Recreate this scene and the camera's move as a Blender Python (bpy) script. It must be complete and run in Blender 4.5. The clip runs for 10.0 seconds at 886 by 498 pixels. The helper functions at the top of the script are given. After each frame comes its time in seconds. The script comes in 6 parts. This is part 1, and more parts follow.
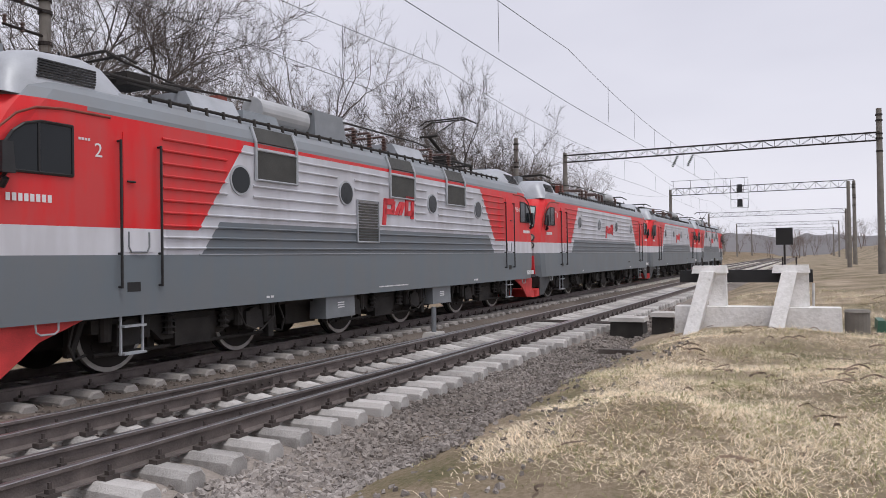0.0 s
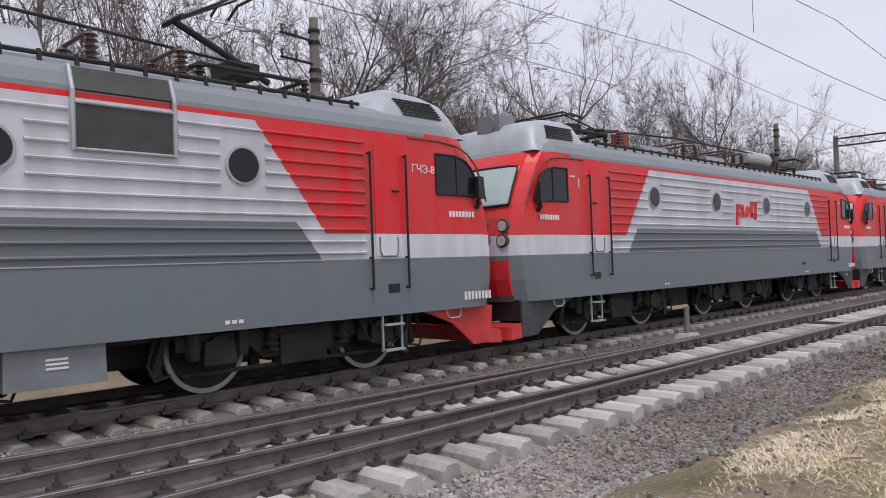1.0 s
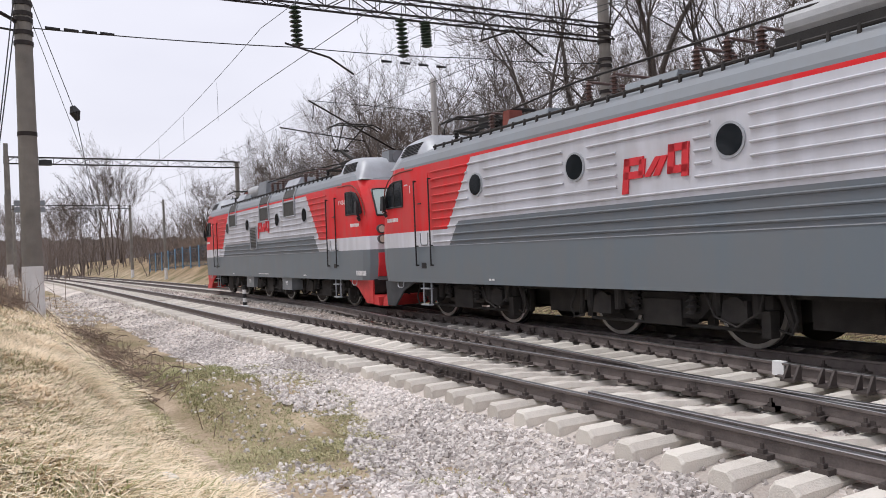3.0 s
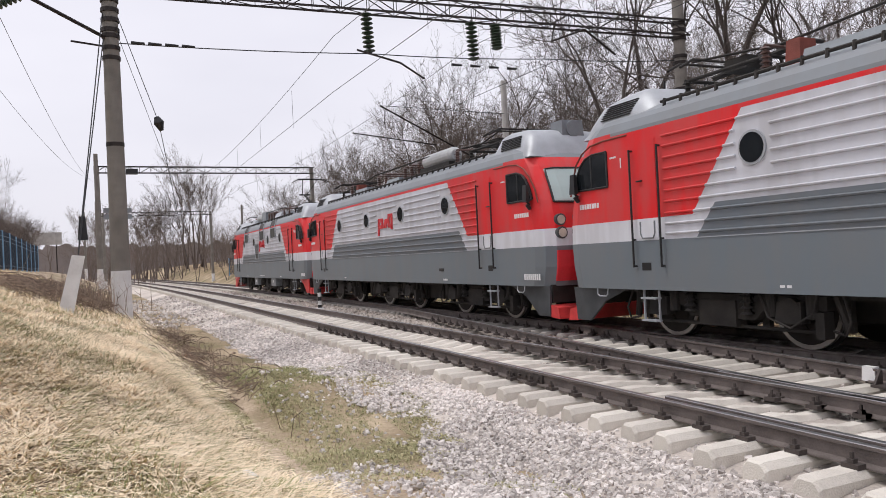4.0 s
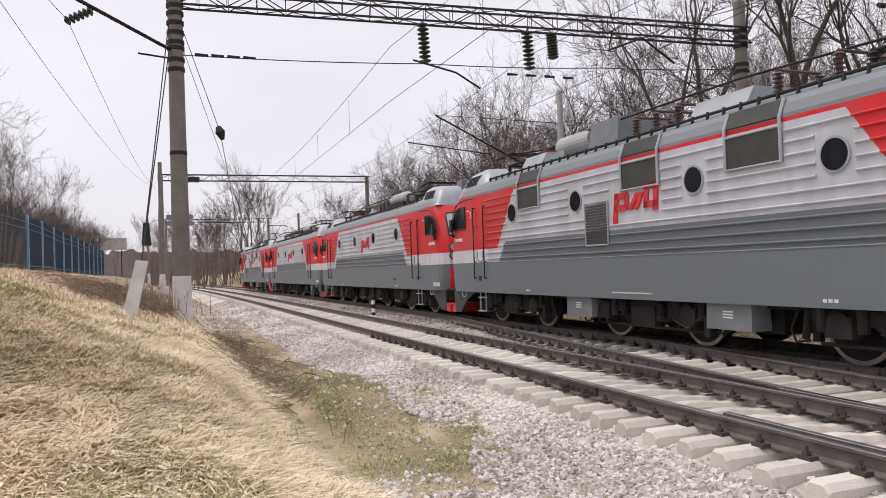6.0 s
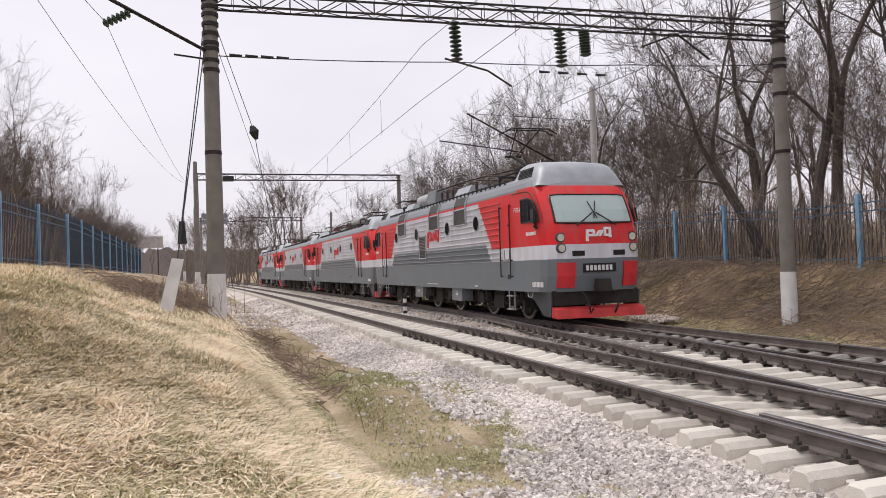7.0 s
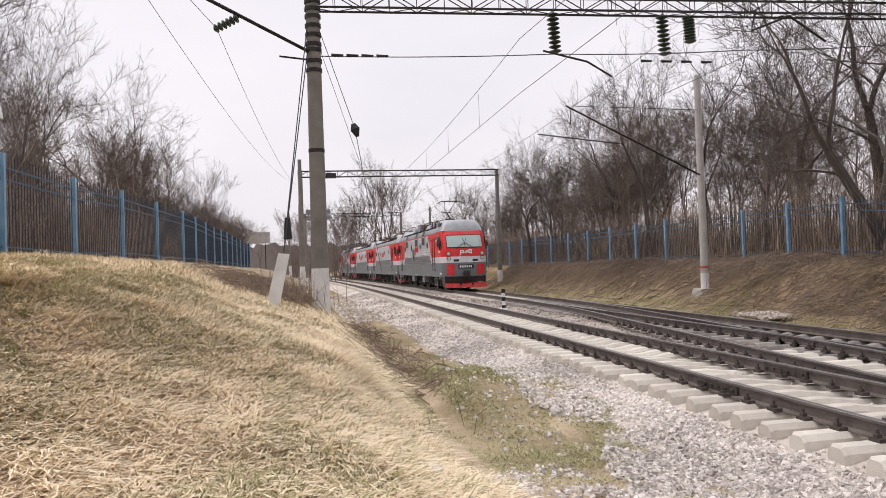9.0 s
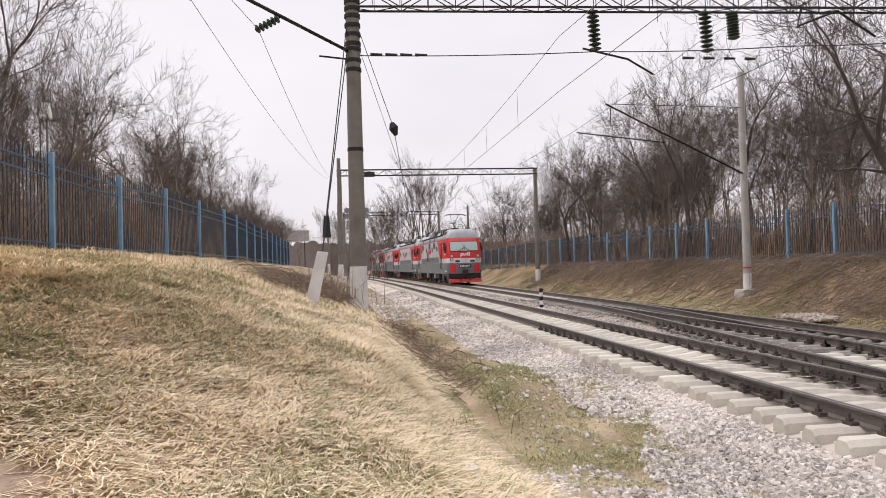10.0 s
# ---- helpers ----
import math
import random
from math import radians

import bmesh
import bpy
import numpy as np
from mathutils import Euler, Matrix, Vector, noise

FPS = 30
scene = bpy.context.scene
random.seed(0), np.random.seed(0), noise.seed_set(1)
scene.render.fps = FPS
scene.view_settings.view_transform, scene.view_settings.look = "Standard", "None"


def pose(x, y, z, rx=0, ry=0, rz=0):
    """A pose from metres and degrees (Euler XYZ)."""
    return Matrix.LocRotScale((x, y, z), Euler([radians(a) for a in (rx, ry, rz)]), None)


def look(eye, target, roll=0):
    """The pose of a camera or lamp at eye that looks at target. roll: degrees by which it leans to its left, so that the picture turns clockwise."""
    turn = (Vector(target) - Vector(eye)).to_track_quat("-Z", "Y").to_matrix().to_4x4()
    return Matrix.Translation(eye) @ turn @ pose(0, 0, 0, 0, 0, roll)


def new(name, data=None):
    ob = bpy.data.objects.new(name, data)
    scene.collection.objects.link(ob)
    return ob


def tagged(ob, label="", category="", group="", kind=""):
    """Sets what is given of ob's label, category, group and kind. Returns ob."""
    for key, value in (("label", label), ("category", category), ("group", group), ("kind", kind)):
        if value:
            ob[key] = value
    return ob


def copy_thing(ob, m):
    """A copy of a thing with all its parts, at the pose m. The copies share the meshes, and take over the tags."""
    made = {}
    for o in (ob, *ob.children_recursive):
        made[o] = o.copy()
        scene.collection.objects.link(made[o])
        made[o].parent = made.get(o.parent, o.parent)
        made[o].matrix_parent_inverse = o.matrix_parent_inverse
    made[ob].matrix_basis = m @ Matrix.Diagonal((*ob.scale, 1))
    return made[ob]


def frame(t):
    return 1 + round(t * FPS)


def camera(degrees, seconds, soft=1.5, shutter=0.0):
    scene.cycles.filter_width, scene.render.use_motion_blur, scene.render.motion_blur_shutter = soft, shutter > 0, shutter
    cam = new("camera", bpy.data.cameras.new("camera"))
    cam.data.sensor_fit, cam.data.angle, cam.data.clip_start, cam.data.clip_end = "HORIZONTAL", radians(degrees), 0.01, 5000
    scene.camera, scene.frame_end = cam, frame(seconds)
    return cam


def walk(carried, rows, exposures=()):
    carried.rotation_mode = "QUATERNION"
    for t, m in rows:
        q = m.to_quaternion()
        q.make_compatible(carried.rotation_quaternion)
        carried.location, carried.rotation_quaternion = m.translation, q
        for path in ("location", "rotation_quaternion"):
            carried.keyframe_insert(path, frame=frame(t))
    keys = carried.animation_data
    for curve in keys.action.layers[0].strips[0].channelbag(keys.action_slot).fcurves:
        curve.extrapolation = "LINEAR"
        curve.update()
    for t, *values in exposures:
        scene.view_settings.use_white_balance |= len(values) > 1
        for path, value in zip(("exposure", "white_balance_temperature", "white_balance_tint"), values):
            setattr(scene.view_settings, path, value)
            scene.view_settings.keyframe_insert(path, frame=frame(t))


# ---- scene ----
EYE = 1.65
cam = camera(60.46, 10.0, soft=0.9)
# seconds, yaw, pitch, roll of a camera that stands still and pans
PAN = [
    (0.0, -64.06, 0.64, 0.91),
    (0.5, -59.19, 0.68, 1.43),
    (1.0, -45.68, 1.11, 1.98),
    (1.3, -34.27, 1.93, 2.54),
    (1.5, -24.27, 1.98, 2.29),
    (1.7, -9.96, 2.12, 1.14),
    (1.9, 5.94, 2.34, 1.18),
    (2.0, 14.33, 2.53, 0.94),
    (2.2, 29.55, 2.61, 1.46),
    (2.3, 35.63, 2.02, 2.05),
    (2.4, 42.50, 2.11, 1.73),
    (2.5, 48.44, 1.78, 2.06),
    (2.9, 58.98, 0.70, 1.74),
    (3.0, 60.08, 0.10, 2.33),
    (4.5, 66.69, 1.01, 2.06),
    (5.0, 67.78, 1.25, 1.93),
    (5.5, 68.66, 1.35, 1.97),
    (7.0, 71.87, 1.36, 1.89),
    (7.5, 73.70, 1.27, 1.81),
    (8.0, 75.74, 1.17, 1.90),
    (8.5, 77.68, 1.15, 1.97),
    (9.0, 79.28, 1.19, 1.91),
    (9.5, 80.74, 1.25, 1.75),
    (10.0, 82.11, 1.18, 1.56),
]
walk(cam, [(t, pose(0, 0, EYE, 90 + p, r, y)) for t, y, p, r in PAN],
     exposures=[(0, 0.05, 6300, 11), (1.3, 0.2, 6150, 12), (1.9, 0.48, 6150, 13), (2.4, 0.5, 6200, 12), (3, 0.26, 6300, 10), (5, 0.22, 6500, 11), (7, 0.25, 6600, 11), (10, 0.27, 6750, 11)])

# ---- world and light ----
world = bpy.data.worlds.new("overcast_sky")
scene.world = world
world.use_nodes = True
wn, wl = world.node_tree.nodes, world.node_tree.links
wn.clear()
sky = wn.new("ShaderNodeTexSky")
sky.sky_type, sky.sun_disc = "NISHITA", False
sky.sun_elevation, sky.sun_rotation = radians(67), radians(211)
sky.air_density, sky.dust_density = 1.0, 4.0
cloud = wn.new("ShaderNodeTexNoise")
cloud.inputs["Scale"].default_value, cloud.inputs["Detail"].default_value = 1.6, 4
cramp = wn.new("ShaderNodeValToRGB")
cramp.color_ramp.elements[0].position, cramp.color_ramp.elements[1].position = 0.3, 0.75
cramp.color_ramp.elements[0].color = (6.6, 6.45, 7.05, 1)
cramp.color_ramp.elements[1].color = (8.0, 7.8, 8.3, 1)
wcoord = wn.new("ShaderNodeTexCoord")
wmap = wn.new("ShaderNodeMapping")
wmap.inputs["Scale"].default_value = (1, 1, 3)
wl.new(wcoord.outputs["Generated"], wmap.inputs["Vector"])
wl.new(wmap.outputs["Vector"], cloud.inputs["Vector"])
wl.new(cloud.outputs["Fac"], cramp.inputs["Fac"])
wmix = wn.new("ShaderNodeMix")
wmix.data_type = "RGBA"
wmix.inputs["Factor"].default_value = 0.9
wl.new(sky.outputs["Color"], wmix.inputs["A"])
wl.new(cramp.outputs["Color"], wmix.inputs["B"])
wbg = wn.new("ShaderNodeBackground")
wbg.inputs["Strength"].default_value = 0.11
wl.new(wmix.outputs["Result"], wbg.inputs["Color"])
wout = wn.new("ShaderNodeOutputWorld")
wl.new(wbg.outputs["Background"], wout.inputs["Surface"])
sun = new("sun", bpy.data.lights.new("sun", "SUN"))
sun.data.energy, sun.data.angle, sun.data.color = 1.3, radians(14), (1, 0.96, 0.9)
sun.matrix_world = look((0, 0, 60), (13, 22, 0))


# ---- materials ----
def mat(name, colour, rough=0.7, metal=0.0, vary=0.25, scale=6.0, bump=0.2, colour2=None, fine=60.0, island=False, objrand=False, weight=0.4):
    """A surface with colour variation at two scales and fine relief."""
    m = bpy.data.materials.new(name)
    m.use_nodes = True
    n, l = m.node_tree.nodes, m.node_tree.links
    b = n["Principled BSDF"]
    b.inputs["Roughness"].default_value, b.inputs["Metallic"].default_value = rough, metal
    c = n.new("ShaderNodeTexCoord")
    a, f = n.new("ShaderNodeTexNoise"), n.new("ShaderNodeTexNoise")
    a.inputs["Scale"].default_value, a.inputs["Detail"].default_value = scale, 5
    f.inputs["Scale"].default_value, f.inputs["Detail"].default_value = fine, 3
    l.new(c.outputs["Object"], a.inputs["Vector"])
    l.new(c.outputs["Object"], f.inputs["Vector"])
    s = n.new("ShaderNodeMath")
    s.operation = "MULTIPLY_ADD"
    s.inputs[1].default_value = weight
    l.new(f.outputs["Fac"], s.inputs[0])
    l.new(a.outputs["Fac"], s.inputs[2])
    last = s
    if island or objrand:
        g = n.new("ShaderNodeNewGeometry" if island else "ShaderNodeObjectInfo")
        k = n.new("ShaderNodeMath")
        k.operation = "MULTIPLY_ADD"
        k.inputs[1].default_value = 0.55
        l.new(g.outputs["Random Per Island" if island else "Random"], k.inputs[0])
        l.new(s.outputs[0], k.inputs[2])
        last = k
    r = n.new("ShaderNodeValToRGB")
    lo, hi = (0.75, 1.25) if island else ((0.6, 1.1) if objrand else (0.5, 0.9))
    r.color_ramp.elements[0].position = 0.0
    r.color_ramp.elements[1].position = 1.0
    mr = n.new("ShaderNodeMapRange")
    mr.inputs["From Min"].default_value, mr.inputs["From Max"].default_value = lo - 0.15, hi + 0.05
    l.new(last.outputs[0], mr.inputs["Value"])
    l.new(mr.outputs["Result"], r.inputs["Fac"])
    d = colour2 or tuple(v * (1 + vary) for v in colour)
    e = colour if colour2 else tuple(v * (1 - vary) for v in colour)
    r.color_ramp.elements[0].color, r.color_ramp.elements[1].color = (*e, 1), (*d, 1)
    l.new(r.outputs["Color"], b.inputs["Base Color"])
    if bump:
        u = n.new("ShaderNodeBump")
        u.inputs["Strength"].default_value, u.inputs["Distance"].default_value = bump, 0.02
        l.new(f.outputs["Fac"], u.inputs["Height"])
        l.new(u.outputs["Normal"], b.inputs["Normal"])
    return m


M_RAIL = mat("rail_side", (0.14, 0.118, 0.11), 0.75, 0.2, 0.4, 5, 0.3)
M_HEAD = mat("rail_head", (0.32, 0.31, 0.31), 0.32, 0.9, 0.2, 8, 0.05)
M_CONC = mat("sleeper_concrete", (0.46, 0.42, 0.375), 0.9, 0, 0.2, 4, 0.5, objrand=True, colour2=(0.74, 0.7, 0.63))
# darker concrete for the near track's sleepers from x = 2 on
M_CONC_DARK = mat("oily_sleeper", (0.19, 0.18, 0.17), 0.85, 0, 0.2, 4, 0.5, objrand=True, colour2=(0.54, 0.52, 0.5))
M_DIRTY = mat("dirty_sleeper", (0.13, 0.12, 0.112), 0.9, 0, 0.2, 4, 0.5, objrand=True, colour2=(0.36, 0.335, 0.315))
M_BOLT = mat("fastening", (0.075, 0.062, 0.057), 0.7, 0.3, 0.3)


def ballast_material(name, low, high, island):
    """Crushed stone, darker towards +X, and darkened by oil and brake dust along the far track."""
    m = mat(name, low, 0.95, 0, 0.4, 0.3, 0.9, colour2=high, fine=30, island=island)
    n, l = m.node_tree.nodes, m.node_tree.links
    r = next(q for q in n if q.bl_idname == "ShaderNodeValToRGB")
    c, s = n.new("ShaderNodeTexCoord"), n.new("ShaderNodeSeparateXYZ")
    l.new(c.outputs["Object"], s.inputs[0])

    def span(axis, a, b):
        k = n.new("ShaderNodeMapRange")
        k.inputs["From Min"].default_value, k.inputs["From Max"].default_value = a, b
        l.new(s.outputs[axis], k.inputs["Value"])
        return k.outputs["Result"]
    col = r.outputs["Color"]
    for fac, darkening in ((span("X", 1.5, 7.0), (0.34, 0.325, 0.31)), (span("Y", 7.9, 9.2), (0.66, 0.62, 0.59))):
        x = n.new("ShaderNodeMix")
        x.data_type, x.blend_type = "RGBA", "MULTIPLY"
        l.new(fac, x.inputs["Factor"])
        l.new(col, x.inputs["A"])
        x.inputs["B"].default_value = (*darkening, 1)
        col = x.outputs["Result"]
    l.new(col, n["Principled BSDF"].inputs["Base Color"])
    return m


M_BALL = ballast_material("ballast_bed", (0.26, 0.225, 0.2), (0.74, 0.67, 0.61), False)
M_STONE = ballast_material("ballast_stone", (0.33, 0.3, 0.28), (0.88, 0.82, 0.78), True)


def ground_material():
    """Matted straw, green patches and bare soil; brown leaf litter beyond the tracks."""
    m = mat("ground_soil", (0.14, 0.135, 0.06), 0.97, 0, 0.4, 0.5, 1.0, fine=18, weight=0.75)
    mr = next(q for q in m.node_tree.nodes if q.bl_idname == "ShaderNodeMapRange")
    mr.inputs["From Min"].default_value, mr.inputs["From Max"].default_value = 0.6, 1.15
    for q in m.node_tree.nodes:
        if q.bl_idname == "ShaderNodeTexNoise" and q.inputs["Scale"].default_value > 10:
            q.inputs["Detail"].default_value, q.inputs["Roughness"].default_value = 8, 0.75
    n, l = m.node_tree.nodes, m.node_tree.links
    r = next(q for q in n if q.bl_idname == "ShaderNodeValToRGB")
    e = r.color_ramp.elements
    e[0].color, e[1].color = (0.12, 0.115, 0.05, 1), (0.72, 0.58, 0.45, 1)
    for pos, col in ((0.22, (0.23, 0.2, 0.1)), (0.42, (0.36, 0.28, 0.19)), (0.68, (0.5, 0.39, 0.29))):
        e.new(pos).color = (*col, 1)
    c, s = n.new("ShaderNodeTexCoord"), n.new("ShaderNodeSeparateXYZ")
    l.new(c.outputs["Object"], s.inputs[0])
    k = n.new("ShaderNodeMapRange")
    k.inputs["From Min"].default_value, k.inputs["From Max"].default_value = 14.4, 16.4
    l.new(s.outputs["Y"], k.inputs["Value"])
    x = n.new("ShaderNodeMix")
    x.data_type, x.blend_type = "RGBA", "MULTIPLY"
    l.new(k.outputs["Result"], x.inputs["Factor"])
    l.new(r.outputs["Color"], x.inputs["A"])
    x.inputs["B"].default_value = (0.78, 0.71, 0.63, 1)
    # the ground turns darker from x = 0.5 to 3
    x_ramp = n.new("ShaderNodeMapRange")
    x_ramp.inputs["From Min"].default_value, x_ramp.inputs["From Max"].default_value = 0.5, 3.0
    l.new(s.outputs["X"], x_ramp.inputs["Value"])
    x_toned = n.new("ShaderNodeMix")
    x_toned.data_type, x_toned.blend_type = "RGBA", "MULTIPLY"
    l.new(x_ramp.outputs["Result"], x_toned.inputs["Factor"])
    l.new(x.outputs["Result"], x_toned.inputs["A"])
    x_toned.inputs["B"].default_value = (0.62, 0.63, 0.6, 1)
    # mossy olive turf between the bank and the ballast
    col = x_toned.outputs["Result"]
    fac = None
    for axis, a, b in (("X", -5.0, -8.5), ("Y", 1.7, 2.3)):
        p = n.new("ShaderNodeMapRange")
        p.inputs["From Min"].default_value, p.inputs["From Max"].default_value = a, b
        l.new(s.outputs[axis], p.inputs["Value"])
        if fac is None:
            fac = p.outputs["Result"]
        else:
            q = n.new("ShaderNodeMath")
            q.operation = "MULTIPLY"
            l.new(fac, q.inputs[0])
            l.new(p.outputs["Result"], q.inputs[1])
            fac = q.outputs[0]
    z = n.new("ShaderNodeMix")
    z.data_type, z.blend_type = "RGBA", "MULTIPLY"
    l.new(fac, z.inputs["Factor"])
    l.new(col, z.inputs["A"])
    z.inputs["B"].default_value = (0.8, 0.8, 0.72, 1)
    # trodden bare soil by the foot of the bank
    fac = None
    for axis, a, b in (("X", -5.2, -4.5), ("X", 1.6, 0.6), ("Y", -0.8, -1.5)):
        p = n.new("ShaderNodeMapRange")
        p.inputs["From Min"].default_value, p.inputs["From Max"].default_value = a, b
        l.new(s.outputs[axis], p.inputs["Value"])
        if fac is None:
            fac = p.outputs["Result"]
        else:
            q = n.new("ShaderNodeMath")
            q.operation = "MULTIPLY"
            l.new(fac, q.inputs[0])
            l.new(p.outputs["Result"], q.inputs[1])
            fac = q.outputs[0]
    soil = n.new("ShaderNodeMix")
    soil.data_type = "RGBA"
    l.new(fac, soil.inputs["Factor"])
    l.new(z.outputs["Result"], soil.inputs["A"])
    grain = n.new("ShaderNodeTexNoise")
    grain.inputs["Scale"].default_value, grain.inputs["Detail"].default_value = 3.0, 8
    l.new(c.outputs["Object"], grain.inputs["Vector"])
    tone = n.new("ShaderNodeValToRGB")
    tone.color_ramp.elements[0].position, tone.color_ramp.elements[1].position = 0.3, 0.7
    tone.color_ramp.elements[0].color, tone.color_ramp.elements[1].color = (0.38, 0.28, 0.21, 1), (0.68, 0.52, 0.42, 1)
    l.new(grain.outputs["Fac"], tone.inputs["Fac"])
    l.new(tone.outputs["Color"], soil.inputs["B"])
    l.new(soil.outputs["Result"], n["Principled BSDF"].inputs["Base Color"])
    return m


M_GROUND = ground_material()
M_BLADE = mat("dry_grass", (0.17, 0.19, 0.06), 0.85, 0, 0.4, 0.9, 0.0, colour2=(0.98, 0.85, 0.65), fine=4.0, island=True)
_ramp = next(q for q in M_BLADE.node_tree.nodes if q.bl_idname == "ShaderNodeValToRGB").color_ramp
for _pos, _col in ((0.16, (0.32, 0.33, 0.12)), (0.28, (0.44, 0.35, 0.2)), (0.4, (0.74, 0.61, 0.42)), (0.6, (0.98, 0.84, 0.64))):
    _ramp.elements.new(_pos).color = (*_col, 1)
M_MOSS = mat("green_turf", (0.19, 0.21, 0.075), 0.9, 0, 0.4, 0.8, 0.0, colour2=(0.58, 0.52, 0.32), island=True)
M_BARK = mat("bark", (0.038, 0.031, 0.028), 0.9, 0, 0.35, 1.5, 0.5, objrand=True, colour2=(0.13, 0.11, 0.098))
M_TWIG = mat("twig_bark", (0.05, 0.04, 0.035), 0.9, 0, 0.35, 0.8, 0.0, objrand=True, colour2=(0.18, 0.143, 0.122))
M_BRUSH = mat("brush_twigs", (0.125, 0.095, 0.074), 0.9, 0, 0.4, 0.3, 0.0, island=True, colour2=(0.44, 0.345, 0.275))
M_POLE = mat("pole_concrete", (0.2, 0.185, 0.165), 0.9, 0, 0.25, 2.5, 0.3)
M_POLE2 = mat("light_concrete", (0.46, 0.44, 0.42), 0.9, 0, 0.2, 2.5, 0.3)
M_WHITE = mat("whitewash", (0.62, 0.61, 0.6), 0.85, 0, 0.25, 3, 0.4, colour2=(0.85, 0.85, 0.85))
M_PEEL = mat("peeling_whitewash", (0.22, 0.2, 0.18), 0.9, 0, 0.3, 2.2, 0.6, colour2=(0.86, 0.85, 0.84), fine=14, weight=0.6)
next(q for q in M_PEEL.node_tree.nodes if q.bl_idname == "ShaderNodeValToRGB").color_ramp.elements.new(0.35).color = (0.68, 0.67, 0.65, 1)
M_STEEL = mat("dark_steel", (0.03, 0.024, 0.022), 0.6, 0.4, 0.35, 4, 0.1)
M_WIRE = mat("wire", (0.04, 0.04, 0.042), 0.5, 0.5, 0.2, 2, 0)
M_INS = mat("insulator_glass", (0.05, 0.07, 0.05), 0.2, 0, 0.3, 6, 0)
M_BLUE = mat("blue_fence_paint", (0.12, 0.26, 0.44), 0.55, 0.1, 0.25, 3, 0.1, colour2=(0.25, 0.44, 0.62))
M_BLUED = mat("dark_fence_paint", (0.035, 0.052, 0.075), 0.6, 0.1, 0.3, 3, 0.1)
M_FRAIL = mat("faded_rail_paint", (0.07, 0.125, 0.19), 0.6, 0.1, 0.3, 3, 0.1)
M_BLACK = mat("black_paint", (0.012, 0.012, 0.013), 0.5, 0, 0.3, 5, 0.1)
M_REDP = mat("red_paint", (0.55, 0.05, 0.04), 0.5, 0, 0.2, 5, 0.1)
M_RUST = mat("rusty_red", (0.2, 0.05, 0.035), 0.7, 0, 0.3, 5, 0.2)
# distance haze is painted into the colours of both far ridges
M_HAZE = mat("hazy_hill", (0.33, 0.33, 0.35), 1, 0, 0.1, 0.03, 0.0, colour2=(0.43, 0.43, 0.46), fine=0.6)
M_FAR = mat("far_woods", (0.15, 0.13, 0.12), 1, 0, 0.2, 0.05, 0.0, colour2=(0.27, 0.24, 0.23), fine=0.9)


# ---- mesh helpers ----
def part(name, bm, material, parent=None, label="", smooth=False):
    me = bpy.data.meshes.new(name)
    bmesh.ops.recalc_face_normals(bm, faces=bm.faces)
    bm.to_mesh(me)
    bm.free()
    for p in me.polygons:
        p.use_smooth = smooth
    for m in (material if isinstance(material, (list, tuple)) else [material]):
        me.materials.append(m)
    ob = new(name, me)
    ob.parent = parent
    return tagged(ob, label)


def box(bm, x0, x1, y0, y1, z0, z1, mi=0, taper=0.0):
    k = taper
    v = [bm.verts.new(p) for p in ((x0, y0, z0), (x1, y0, z0), (x1, y1, z0), (x0, y1, z0),
                                   (x0 + k, y0 + k, z1), (x1 - k, y0 + k, z1), (x1 - k, y1 - k, z1), (x0 + k, y1 - k, z1))]
    for f in ((3, 2, 1, 0), (4, 5, 6, 7), (0, 1, 5, 4), (1, 2, 6, 5), (2, 3, 7, 6), (3, 0, 4, 7)):
        bm.faces.new([v[i] for i in f]).material_index = mi


def tube(bm, p, q, r, r2=None, n=8, mi=0, caps=True):
    p, q = Vector(p), Vector(q)
    r2 = r if r2 is None else r2
    d = (q - p).normalized()
    a = d.orthogonal().normalized()
    b = d.cross(a)
    rings = []
    for c, rad in ((p, r), (q, r2)):
        rings.append([bm.verts.new(c + (a * math.cos(t) + b * math.sin(t)) * rad) for t in (2 * math.pi * i / n for i in range(n))])
    for i in range(n):
        f = bm.faces.new((rings[0][i], rings[0][(i + 1) % n], rings[1][(i + 1) % n], rings[1][i]))
        f.material_index = mi
        f.smooth = n > 6
    if caps:
        bm.faces.new(rings[0][::-1]).material_index = mi
        bm.faces.new(rings[1]).material_index = mi


def bar(bm, p, q, w, mi=0):
    tube(bm, p, q, w * 0.7, n=4, mi=mi)


def path_tube(bm, pts, r, n=6, mi=0):
    pts = [Vector(p) for p in pts]
    closed = (pts[0] - pts[-1]).length < 1e-6
    rings, a = [], None
    for i, p in enumerate(pts):
        d = (pts[min(i + 1, len(pts) - 1)] - pts[max(i - 1, 0)]).normalized()
        a = d.orthogonal().normalized() if a is None else (a - d * a.dot(d)).normalized()
        b = d.cross(a)
        rings.append([bm.verts.new(p + (a * math.cos(t) + b * math.sin(t)) * r) for t in (2 * math.pi * k / n for k in range(n))])
    for u, v in zip(rings, rings[1:]):
        for k in range(n):
            bm.faces.new((u[k], u[(k + 1) % n], v[(k + 1) % n], v[k])).material_index = mi
    bm.faces.new(rings[0][::-1]).material_index = mi
    bm.faces.new(rings[-1]).material_index = mi


